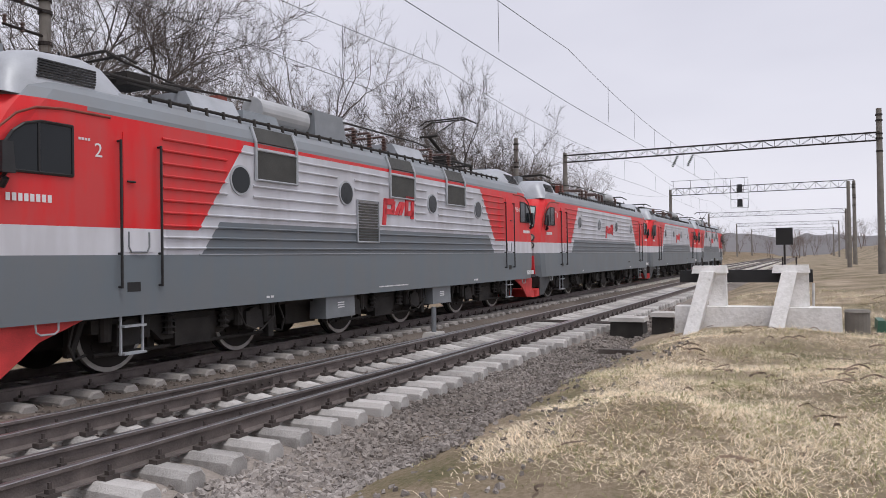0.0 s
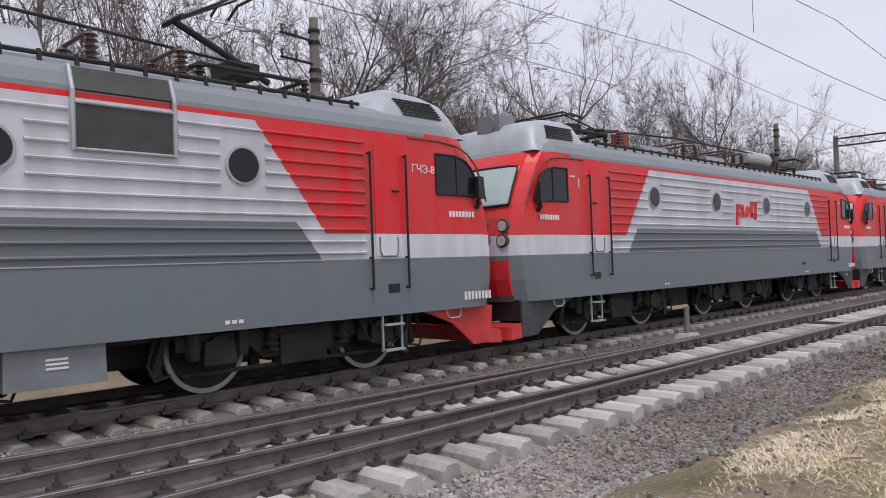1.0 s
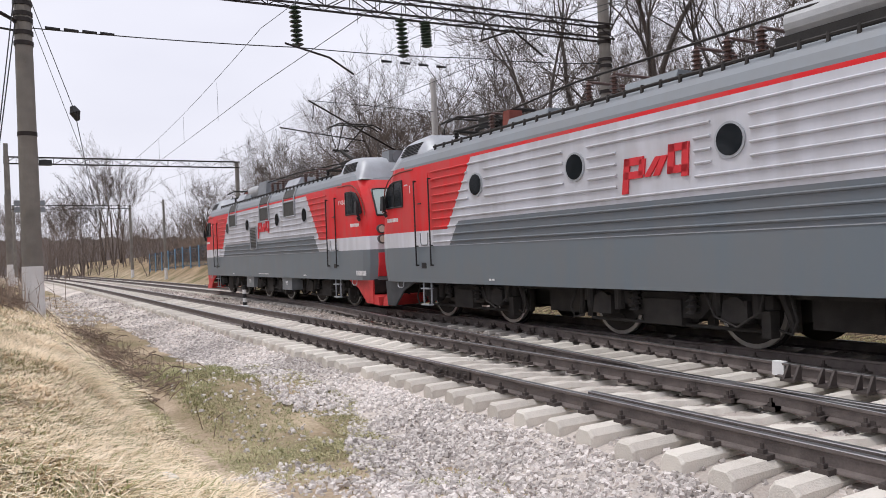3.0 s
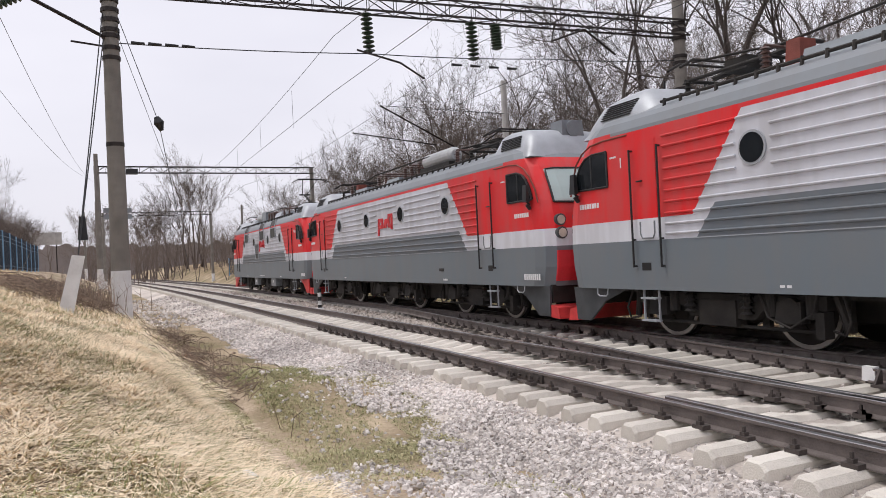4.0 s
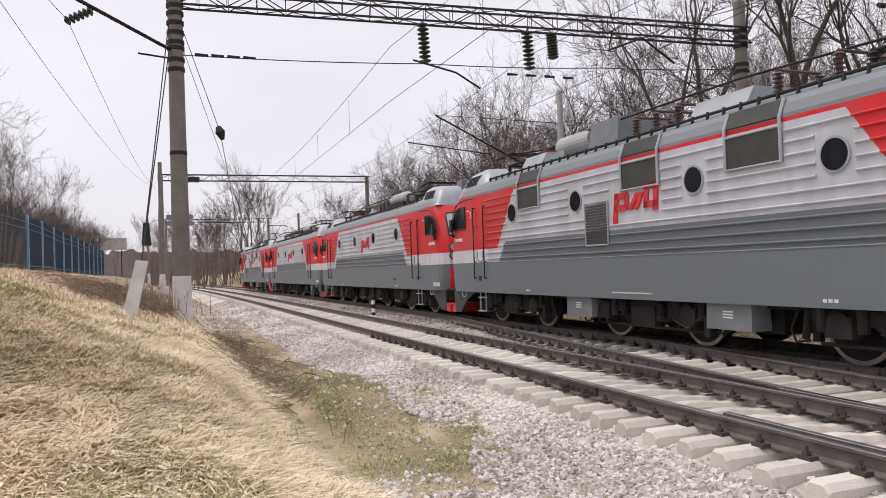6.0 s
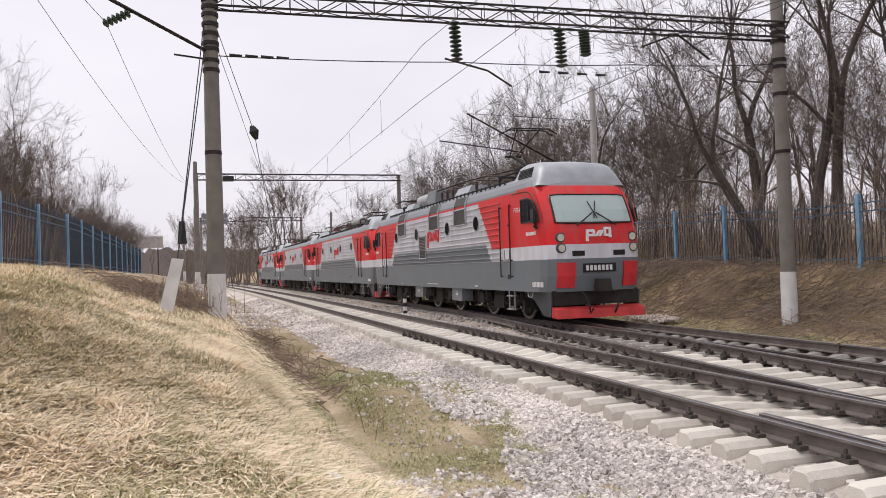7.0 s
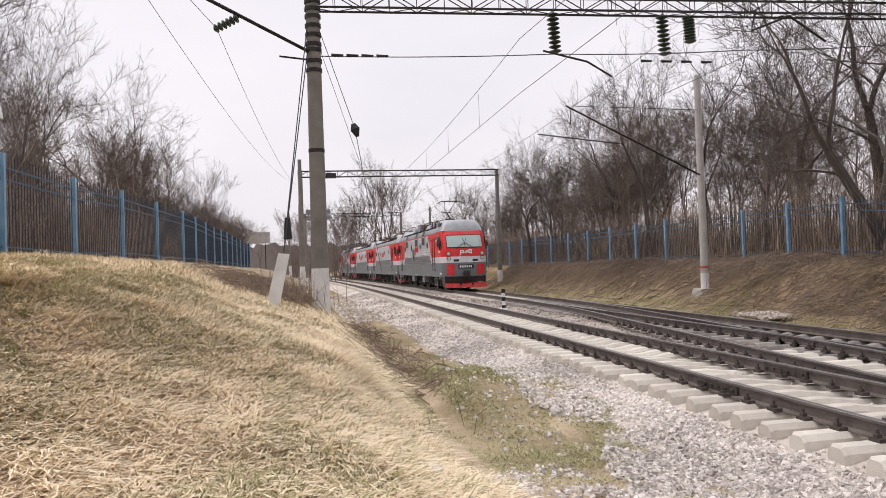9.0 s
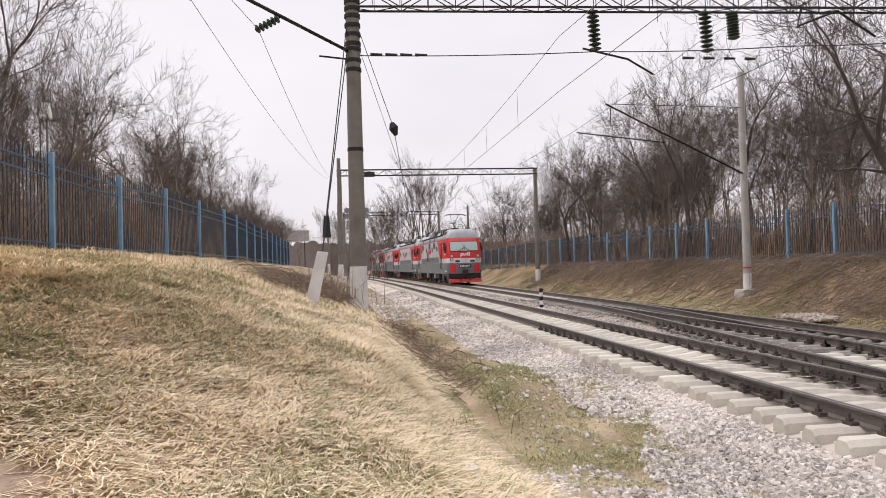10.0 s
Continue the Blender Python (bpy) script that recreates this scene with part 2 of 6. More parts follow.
def prism(bm, outline, axis, a, b, mi=0):
    """An outline in two coordinates, pushed along the third axis from a to b."""
    def at(p, c):
        return {"x": (c, p[0], p[1]), "y": (p[0], c, p[1]), "z": (p[0], p[1], c)}[axis]
    u = [bm.verts.new(at(p, a)) for p in outline]
    w = [bm.verts.new(at(p, b)) for p in outline]
    n = len(outline)
    for i in range(n):
        bm.faces.new((u[i], u[(i + 1) % n], w[(i + 1) % n], w[i])).material_index = mi
    bm.faces.new(u[::-1]).material_index = mi
    bm.faces.new(w).material_index = mi


def thing(name, label, category, group="", kind="", m=None):
    ob = new(name)
    if m is not None:
        ob.matrix_world = m
    return tagged(ob, label, category, group, kind)


def raw(name, verts, faces, material, parent=None):
    me = bpy.data.meshes.new(name)
    me.from_pydata([tuple(v) for v in verts] if not isinstance(verts, list) else verts, [], faces)
    me.materials.append(material)
    ob = new(name, me)
    ob.parent = parent
    return ob


def smooth01(a, b, x):
    t = min(1, max(0, (x - a) / (b - a)))
    return t * t * (3 - 2 * t)


# ---- plan of the tracks: x along them, y away from the camera, rail heads at z = 0 ----
def bend(x):
    """How far the tracks have curved towards the camera's side at x."""
    return -(x + 40) ** 2 / 4000 if x < -40 else 0.0


N_NEAR, N_FAR, L_NEAR, L_FAR = 5.50, 7.09, 9.69, 11.28
L_MID = (L_NEAR + L_FAR) / 2


def cross_shift(x):
    """How far the crossover has left the near track at x."""
    if x > 20:
        return 0.0
    if x > -5:
        return (20 - x) ** 2 / 402
    if x > -22:
        return 1.555 + 0.118 * (-5 - x)
    if x > -31.6:
        u = -22 - x
        return 3.561 + 0.118 * u - 0.118 * u * u / 19.2
    return 4.13


def interp(x, pts):
    if x <= pts[0][0]:
        return pts[0][1]
    for (a, u), (b, v) in zip(pts, pts[1:]):
        if x <= b:
            return u + (v - u) * (x - a) / (b - a)
    return pts[-1][1]


RIGHT_SIDE = [(-200, 6), (-60, 2.5), (-20, 0.7), (-8, 0.25), (0, 0.05), (2.0, 0.0), (3.2, -0.2), (4.2, -0.5), (13.2, -0.55), (15, -0.35), (18.5, 0.9), (26, 1.6), (70, 4), (300, 9)]
LEFT_SIDE = [(-200, 12), (-40, 5), (-12, 2.5), (-5, 2.05), (-2.5, 1.65), (0.6, 0.5), (1.5, -0.3), (2.1, -0.55), (3.2, -0.6), (4.2, -0.65), (13.2, -0.55), (14.6, -0.4), (15.9, 0.15), (17.6, 1.22), (18.5, 1.35), (26, 2.2), (70, 5), (300, 12)]


def ground_z(x, y):
    yt = y - bend(x)
    k = smooth01(1.5, 9.5, -x)
    yl = yt + 0.35 * smooth01(-14, -7, x) if yt < 3 else yt
    if yt > 13.2:
        yl -= min(1.7, yt - 13.2) * smooth01(-28, -18, x)
    z = interp(yt, RIGHT_SIDE) * (1 - k) + interp(yl, LEFT_SIDE) * k
    if x > 22:
        z += 2.6 * smooth01(22, 60, x) * smooth01(-5.5, -16, yt)      # scrubby slope beside the line
    if not 3.4 < yt < 13.4:
        z += 0.13 * noise.noise((x * 0.35, y * 0.35, 0)) + 0.05 * noise.noise((x * 1.3, y * 1.3, 5))
    if 1.9 < yt < 4.6:
        z += 0.33 * math.exp(-((x + 12.5) / 3.2) ** 2) * smooth01(1.9, 2.6, yt) * smooth01(4.6, 4.2, yt)
    z += 0.28 * math.exp(-((x - 7.2) ** 2 + (y - 1.3) ** 2) / 0.8)      # small mound of grass
    z += 0.1 * math.exp(-((x - 15.0) ** 2 / 6 + (y - 0.8) ** 2 / 3))   # ground heaped before the buffer stop
    return z


def axis_lines(spans):
    out = []
    for a, b, s in spans:
        out += list(np.arange(a, b, s))
    return out + [spans[-1][1]]


def build_ground():
    xs = axis_lines([(-900, -200, 50), (-200, -60, 6), (-60, -30, 1.2), (-30, 22, 0.3), (22, 60, 1.2), (60, 200, 6), (200, 900.1, 50)])
    ys = axis_lines([(-500, -60, 30), (-60, -14, 3), (-14, 5, 0.3), (5, 13, 1), (13, 24, 0.5), (24, 80, 4), (80, 600.1, 40)])
    verts = [(x, y, ground_z(x, y)) for x in xs for y in ys]
    n = len(ys)
    faces = [(i * n + j, (i + 1) * n + j, (i + 1) * n + j + 1, i * n + j + 1) for i in range(len(xs) - 1) for j in range(n - 1)]
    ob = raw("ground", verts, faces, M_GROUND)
    for p in ob.data.polygons:
        p.use_smooth = True
    return tagged(ob, "uneven ground of dry yellow grass and bare soil", "ground", kind="structure")


build_ground()


def build_ballast():
    xs = axis_lines([(-260, -60, 5), (-60, -20, 1), (-20, 20, 0.25), (20, 60, 1), (60, 260.1, 5)])
    prof = [(3.2, -0.8), (3.7, -0.58), (4.3, -0.45), (4.75, -0.38), (5.2, -0.3), (5.5, -0.28), (6.3, -0.27), (7.1, -0.28), (7.9, -0.29), (8.4, -0.32), (8.9, -0.28), (9.7, -0.26),
            (10.5, -0.25), (11.3, -0.26), (12.2, -0.28), (12.7, -0.34), (13.3, -0.65)]
    verts, n = [], len(prof)
    for x in xs:
        for y, z in prof:
            j = 0.05 * noise.noise((x * 1.7, y * 1.7, 3))
            verts.append((x, y + bend(x) + 0.15 * noise.noise((x * 0.8, y, 9)), z + j))
    faces = [(i * n + j, (i + 1) * n + j, (i + 1) * n + j + 1, i * n + j + 1) for i in range(len(xs) - 1) for j in range(n - 1)]
    return tagged(raw("ballast_bed", verts, faces, M_BALL), "bed of grey crushed stone under the tracks", "ballast", kind="structure")


build_ballast()


# ---- rails and sleepers ----
RAIL = [(-0.075, -0.18), (0.075, -0.18), (0.075, -0.165), (0.012, -0.145), (0.012, -0.045), (0.036, -0.035), (0.036, -0.006), (0.028, 0),
        (-0.028, 0), (-0.036, -0.006), (-0.036, -0.035), (-0.012, -0.045), (-0.012, -0.145), (-0.075, -0.165)]


def rail(name, parent, line, xs, lift=0.0):
    bm = bmesh.new()
    rings = [[bm.verts.new((x, line(x) + y, z + lift)) for y, z in RAIL] for x in xs]
    n = len(RAIL)
    for a, b in zip(rings, rings[1:]):
        for i in range(n):
            f = bm.faces.new((a[i], a[(i + 1) % n], b[(i + 1) % n], b[i]))
            f.material_index = 1 if i in (6, 7, 8) else 0
    bm.faces.new(rings[0])
    bm.faces.new(rings[-1][::-1])
    return part(name, bm, [M_RAIL, M_HEAD], parent)


near_track = thing("railway_track", "near railway track of worn steel rails on pale concrete sleepers", "railway track", "railway tracks", "structure")
far_track = thing("railway_track", "far railway track of steel rails on dark dirty sleepers", "railway track", "railway tracks", "structure")
crossover = thing("crossover_track", "crossover of curved rails that joins the two tracks", "railway track", "railway tracks", "structure")
LONG = axis_lines([(-240, -40, 5), (-40, 240.1, 20)])
for y in (N_NEAR, N_FAR):
    rail("rail", near_track, lambda x, y=y: y + bend(x), LONG)
for y in (L_NEAR, L_FAR):
    rail("rail", far_track, lambda x, y=y: y + bend(x), LONG)
CX = axis_lines([(-31, 19.1, 0.8)])
rail("rail", crossover, lambda x: N_NEAR + cross_shift(x) + 0.085 * smooth01(8, 19, x), CX)
rail("rail", crossover, lambda x: N_FAR + cross_shift(x) + 0.085 * smooth01(8, 19, x), CX)
# guard rails at the frogs
rail("guard_rail", crossover, lambda x: N_FAR + cross_shift(x) - 0.16, axis_lines([(-6.4, -1.75, 0.4)]), 0.03)
rail("guard_rail", near_track, lambda x: N_NEAR + 0.13, axis_lines([(-6.6, -0.9, 0.5)]), 0.01)
rail("guard_rail", far_track, lambda x: L_FAR - 0.13, axis_lines([(-17.5, -11.0, 0.5)]), 0.02)
rail("wing_rail", near_track, lambda x: N_FAR + 0.12 + 0.02 * abs(x + 4.5), axis_lines([(-7.5, -2.2, 0.5)]))
for gx in (-6.4, -1.75):
    bm = bmesh.new()
    box(bm, gx - 0.09, gx + 0.09, N_FAR + cross_shift(gx) - 0.21, N_FAR + cross_shift(gx) - 0.11, -0.14, 0.04, taper=0.008)
    part("end_block", bm, M_WHITE, crossover, "white-painted end block of the guard rail")
# chairs that hold the guard rail
chair = bmesh.new()
box(chair, -0.1, 0.1, -0.17, 0.02, -0.18, -0.15)
prism(chair, [(-0.14, -0.15), (0.0, -0.15), (0.0, 0.02), (-0.03, 0.02)], "x", -0.09, -0.06)
prism(chair, [(-0.14, -0.15), (0.0, -0.15), (0.0, 0.02), (-0.03, 0.02)], "x", 0.06, 0.09)
chair_me = part("chair", chair, M_BOLT, crossover).data
bpy.data.objects.remove(bpy.data.objects["chair"])
for i in range(9):
    x = -6.1 + 0.5 * i
    ob = new("chair", chair_me)
    ob.parent, ob.location = crossover, (x, N_FAR + cross_shift(x) - 0.24, 0.02)


def sleeper_mesh(length, material):
    bm = bmesh.new()
    h = length / 2
    rings = []
    for y, w, z in ((-h, 0.115, -0.02), (-h + 0.03, 0.13, 0.0), (-0.62, 0.14, 0.005), (-0.3, 0.115, -0.045), (0.3, 0.115, -0.045), (0.62, 0.14, 0.005), (h - 0.03, 0.13, 0.0), (h, 0.115, -0.02)):
        rings.append([bm.verts.new(p) for p in ((-w, y, -0.2), (w, y, -0.2), (w, y, z - 0.06), (w - 0.05, y, z), (-w + 0.05, y, z), (-w, y, z - 0.06))])
    for a, b in zip(rings, rings[1:]):
        for i in range(6):
            bm.faces.new((a[i], a[(i + 1) % 6], b[(i + 1) % 6], b[i]))
    bm.faces.new(rings[0])
    bm.faces.new(rings[-1][::-1])
    ob = part("sleeper", bm, material)
    me = ob.data
    bpy.data.objects.remove(ob)
    return me


random.seed(4)
SLP = {k: sleeper_mesh(k / 10, M_CONC) for k in (27, 31, 35, 39, 43)}
SLP_DARK = {k: sleeper_mesh(k / 10, M_CONC_DARK) for k in SLP}
SLPD = sleeper_mesh(2.7, M_DIRTY)
STEP = 0.545


def sleeper(parent, me, x, y):
    ob = new("sleeper", me)
    ob.parent = parent
    ob.location = (x + random.uniform(-0.02, 0.02), y + random.uniform(-0.04, 0.04), -0.175)
    ob.rotation_euler = (0, 0, random.uniform(-0.015, 0.015))


for i in range(150):
    x = -38 + STEP * i
    far = N_FAR + (cross_shift(x) if -13 < x < 20 else 0)
    k = min(SLP, key=lambda q: abs(q / 10 - (far - N_NEAR + 1.15)))
    sleeper(near_track, (SLP if x < 2 else SLP_DARK)[k], x, 4.9 - 0.0 + k / 20 - 0.02)
for i in range(140):
    x = -36 + STEP * i
    sleeper(far_track, SLPD, x, L_MID)


def far_sleepers():
    verts, faces = [], []
    for mid, spans in (((N_NEAR + N_FAR) / 2, ((-200, -38.4), (44, 160))), (L_MID, ((-200, -36.4), (40.6, 160)))):
        for a, b in spans:
            for x in np.arange(a, b, STEP):
                y = mid + bend(x)
                o = len(verts)
                verts += [(x + sx * 0.13, y + sy * 1.35, z) for z in (-0.36, -0.18) for sx, sy in ((-1, -1), (1, -1), (1, 1), (-1, 1))]
                faces += [tuple(o + i for i in f) for f in ((4, 5, 6, 7), (0, 1, 5, 4), (1, 2, 6, 5), (2, 3, 7, 6), (3, 0, 4, 7))]
    return tagged(raw("distant_sleepers", verts, faces, M_CONC, near_track), kind="stuff")


far_sleepers()


def fastenings():
    """Plates, bolts and nuts beside every rail."""
    verts, faces = [], []

    def blk(x, y, z0, z1, w, d):
        o = len(verts)
        verts.extend((x + sx * w, y + sy * d, z) for z in (z0, z1) for sx, sy in ((-1, -1), (1, -1), (1, 1), (-1, 1)))
        faces.extend(tuple(o + i for i in f) for f in ((4, 5, 6, 7), (0, 1, 5, 4), (1, 2, 6, 5), (2, 3, 7, 6), (3, 0, 4, 7)))
    for i in range(92):
        x = -20 + STEP * i + 0.025 * math.sin(i * 7)
        lines = [N_NEAR, N_FAR, L_NEAR]
        if -28 < x < 15:
            lines += [N_NEAR + cross_shift(x), N_FAR + cross_shift(x)]
        for y in lines:
            for s in (-1, 1):
                blk(x, y + s * 0.12, -0.18, -0.135, 0.075, 0.05)
                blk(x, y + s * 0.13, -0.135, -0.10, 0.028, 0.028)
                blk(x, y + s * 0.13, -0.10, -0.05, 0.012, 0.012)
    ob = raw("fastenings", verts, faces, M_BOLT, near_track)
    return tagged(ob, kind="stuff")


fastenings()


def joint_bar(parent, x, y):
    bm = bmesh.new()
    for s in (-1, 1):
        box(bm, x - 0.5, x + 0.5, y + s * 0.03 - 0.02, y + s * 0.03 + 0.02, -0.15, -0.04)
        for k in range(6):
            tube(bm, (x - 0.42 + 0.168 * k, y + s * 0.05, -0.095), (x - 0.42 + 0.168 * k, y + s * 0.085, -0.095), 0.022, n=6)
    part("joint_bar", bm, M_BOLT, parent, "bolted steel joint bar")


for x, y in ((-9.4, N_NEAR), (8.9, N_NEAR), (8.3, N_FAR), (-10.2, N_FAR), (-1.5, N_NEAR + cross_shift(-1.5)), (-12, L_NEAR)):
    joint_bar(near_track if y < 7.2 else far_track, x, y)


# ---- loose stones ----
def stones():
    rng = np.random.default_rng(5)
    base = np.array([(-1, -0.8, -0.6), (1, -0.7, -0.7), (0.8, 0.9, -0.5), (-0.9, 0.8, -0.7), (-0.6, -0.5, 0.7), (0.7, -0.6, 0.55), (0.5, 0.6, 0.8), (-0.7, 0.5, 0.5)])
    quads = [(0, 3, 2, 1), (4, 5, 6, 7), (0, 1, 5, 4), (1, 2, 6, 5), (2, 3, 7, 6), (3, 0, 4, 7)]
    verts, faces = [], []

    def sprinkle(count, x0, x1, y0, y1, size, keep=None):
        for _ in range(count):
            x, y = rng.uniform(x0, x1), rng.uniform(y0, y1)
            if keep and not keep(x, y):
                continue
            prof = interp(y, [(3.2, -0.8), (3.7, -0.58), (4.3, -0.45), (4.75, -0.38), (5.2, -0.3), (8.0, -0.28), (8.4, -0.32), (9, -0.28), (12.2, -0.28)])
            z = max(prof, ground_z(x, y)) + 0.05 * noise.noise((x * 1.7, y * 1.7, 3))
            s = size * rng.uniform(0.6, 1.5)
            p = base * (s * rng.uniform(0.6, 1.2, 3)) + rng.normal(0, s * 0.2, (8, 3))
            a, b = rng.uniform(0, 6.28), rng.uniform(-0.6, 0.6)
            rz = np.array([[math.cos(a), -math.sin(a), 0], [math.sin(a), math.cos(a), 0], [0, 0, 1]])
            rx = np.array([[1, 0, 0], [0, math.cos(b), -math.sin(b)], [0, math.sin(b), math.cos(b)]])
            p = p @ (rz @ rx).T + (x, y, z + s * 0.2)
            o = len(verts)
            verts.extend(map(tuple, p))
            faces.extend(tuple(o + i for i in q) for q in quads)
    sprinkle(21000, -11, 0, 2.0, 4.9, 0.026, lambda x, y: y > 2.7 + 0.6 * noise.noise((x * 0.5, 0, 0)) + 0.55 * max(0, -7 - x))
    sprinkle(15000, 0, 16, 2.9, 4.9, 0.03, lambda x, y: y > 3.2 + 0.5 * noise.noise((x * 0.8, 3, 0)))
    sprinkle(420, -22.6, -20.9, 13.8, 14.9, 0.06)
    sprinkle(500, -14, -7, 2.2, 4.5, 0.022)
    sprinkle(9000, -22, -9.5, 3.0, 4.9, 0.028, lambda x, y: y > 3.3 + 0.5 * noise.noise((x * 0.7, 1, 0)))
    sprinkle(4500, -60, -30, 0.6, 9.4, 0.05)
    sprinkle(3000, -30, -14, 4.6, 9.4, 0.04)
    sprinkle(700, -7.5, -3, 1.8, 2.8, 0.024)
    sprinkle(500, 1, 14, 2.0, 3.4, 0.025)
    sprinkle(2500, -7, -2, 0.9, 3.2, 0.02, lambda x, y: noise.noise((x * 0.9, y * 0.9, 7)) > 0.05)
    sprinkle(5000, -16, 16, 4.9, 8.6, 0.026)
    sprinkle(3500, -16, 16, 8.0, 9.6, 0.03)
    sprinkle(2500, -30, -14, 3.4, 4.8, 0.035)
    sprinkle(1800, 16, 30, 3.5, 4.8, 0.035)
    return tagged(raw("ballast_stones", verts, faces, M_STONE), "loose grey and pinkish crushed stones beside the rails", "stones", kind="stuff")


stones()


# ---- grass ----
def grass():
    rng = np.random.default_rng(8)
    verts, faces = [], []

    def blades(count, x0, x1, y0, y1, length, keep, rise=(0.15, 0.75)):
        for _ in range(count):
            cx, cy = rng.uniform(x0, x1), rng.uniform(y0, y1)
            if not keep(cx, cy):
                continue
            lean = 1.2 + 2.5 * noise.noise((cx * 1.3, cy * 1.3, 40)) + rng.normal(0, 2.2)
            tall = 0.65 + 0.8 * abs(noise.noise((cx * 1.1, cy * 1.1, 50)))
            for _ in range(6):
                x, y = cx + rng.normal(0, 0.06), cy + rng.normal(0, 0.06)
                z = ground_z(x, y) - 0.01
                a = lean + rng.normal(0, 0.9)
                ln = length * tall * rng.uniform(0.5, 1.6)
                up = rng.uniform(*rise)
                dx, dy = math.cos(a) * ln, math.sin(a) * ln
                w = 0.0026 if x > 0 else 0.005
                px, py = -math.sin(a) * w, math.cos(a) * w
                o = len(verts)
                verts.extend([(x - px, y - py, z), (x + px, y + py, z), (x + dx * 0.5 + px, y + dy * 0.5 + py, z + ln * up * 0.8),
                              (x + dx * 0.5 - px, y + dy * 0.5 - py, z + ln * up * 0.8), (x + dx, y + dy, z + ln * up * 0.75)])
                faces.extend([(o, o + 1, o + 2, o + 3), (o + 3, o + 2, o + 4)])
    bank = lambda x, y: (y < (1.5 if x > -12 else 1.7) + 0.6 * noise.noise((x * 0.4, 0, 1)) + 0.35 * noise.noise((x * 1.6, 0, 1)) and noise.noise((x * 0.55, y * 0.55, 2)) > -0.62 + rng.normal(0, 0.1)
                         and not (x > -4.9 + 0.6 * noise.noise((y * 0.9, x * 0.9, 4)) and y < -1.4 + 0.5 * noise.noise((x, y, 4))))
    blades(26000, -16, -3.0, -7, 2.2, 0.15, bank, (0.08, 0.5))
    blades(24000, -13, -3.0, -6, 2.0, 0.3, bank, (0.03, 0.28))
    blades(9000, -34, -16, -6, 1.5, 0.2, bank)
    flat = lambda x, y: y < 2.7 + 0.7 * noise.noise((x * 0.5, 0, 1)) and noise.noise((x * 0.7, y * 0.7, 2)) > -0.3 + rng.normal(0, 0.15)
    blades(16000, 1.0, 12, -4.0, 3.2, 0.17, flat, (0.05, 0.4))
    blades(18000, 1.0, 16, -4.5, 3.5, 0.085, flat)
    blades(6000, 14, 34, -8, 3.4, 0.14, flat)
    straw = raw("dry_grass", verts, faces, M_BLADE)
    tagged(straw, "dry straw-yellow grass with green patches", "grass", kind="stuff")
    verts, faces = [], []
    blades(28000, -17, -5, 1.6, 4.3, 0.045, lambda x, y: x < -7.2 + rng.normal(0, 0.9) + 1.5 * noise.noise((y, x * 0.3, 3)) and noise.noise((x * 0.5, y * 0.5, 12)) > rng.uniform(-0.6, 0.25), (0.2, 0.9))
    blades(15000, -15, -3.4, -6, 1.6, 0.12, lambda x, y: bank(x, y) and noise.noise((x * 0.7, y * 0.7, 30)) > rng.uniform(-0.1, 0.35), (0.3, 0.9))
    blades(11000, 2.3, 14, -4, 3.3, 0.08, lambda x, y: noise.noise((x * 0.6, y * 0.6, 33)) > rng.uniform(-0.05, 0.35), (0.3, 1.0))
    blades(16000, -60, 0, 13.2, 15.5, 0.12, lambda x, y: noise.noise((x * 0.3, y * 0.3, 2)) > -0.3)
    blades(1500, -60, -14, 15.5, 18.5, 0.16, lambda x, y: True)
    return tagged(raw("green_turf", verts, faces, M_MOSS), "short olive-green turf and moss beside the tracks", "turf", kind="stuff")


grass()

# ---- the train ----
HALF, WIDE = 10.4, 1.5     # half length and half width of a locomotive body


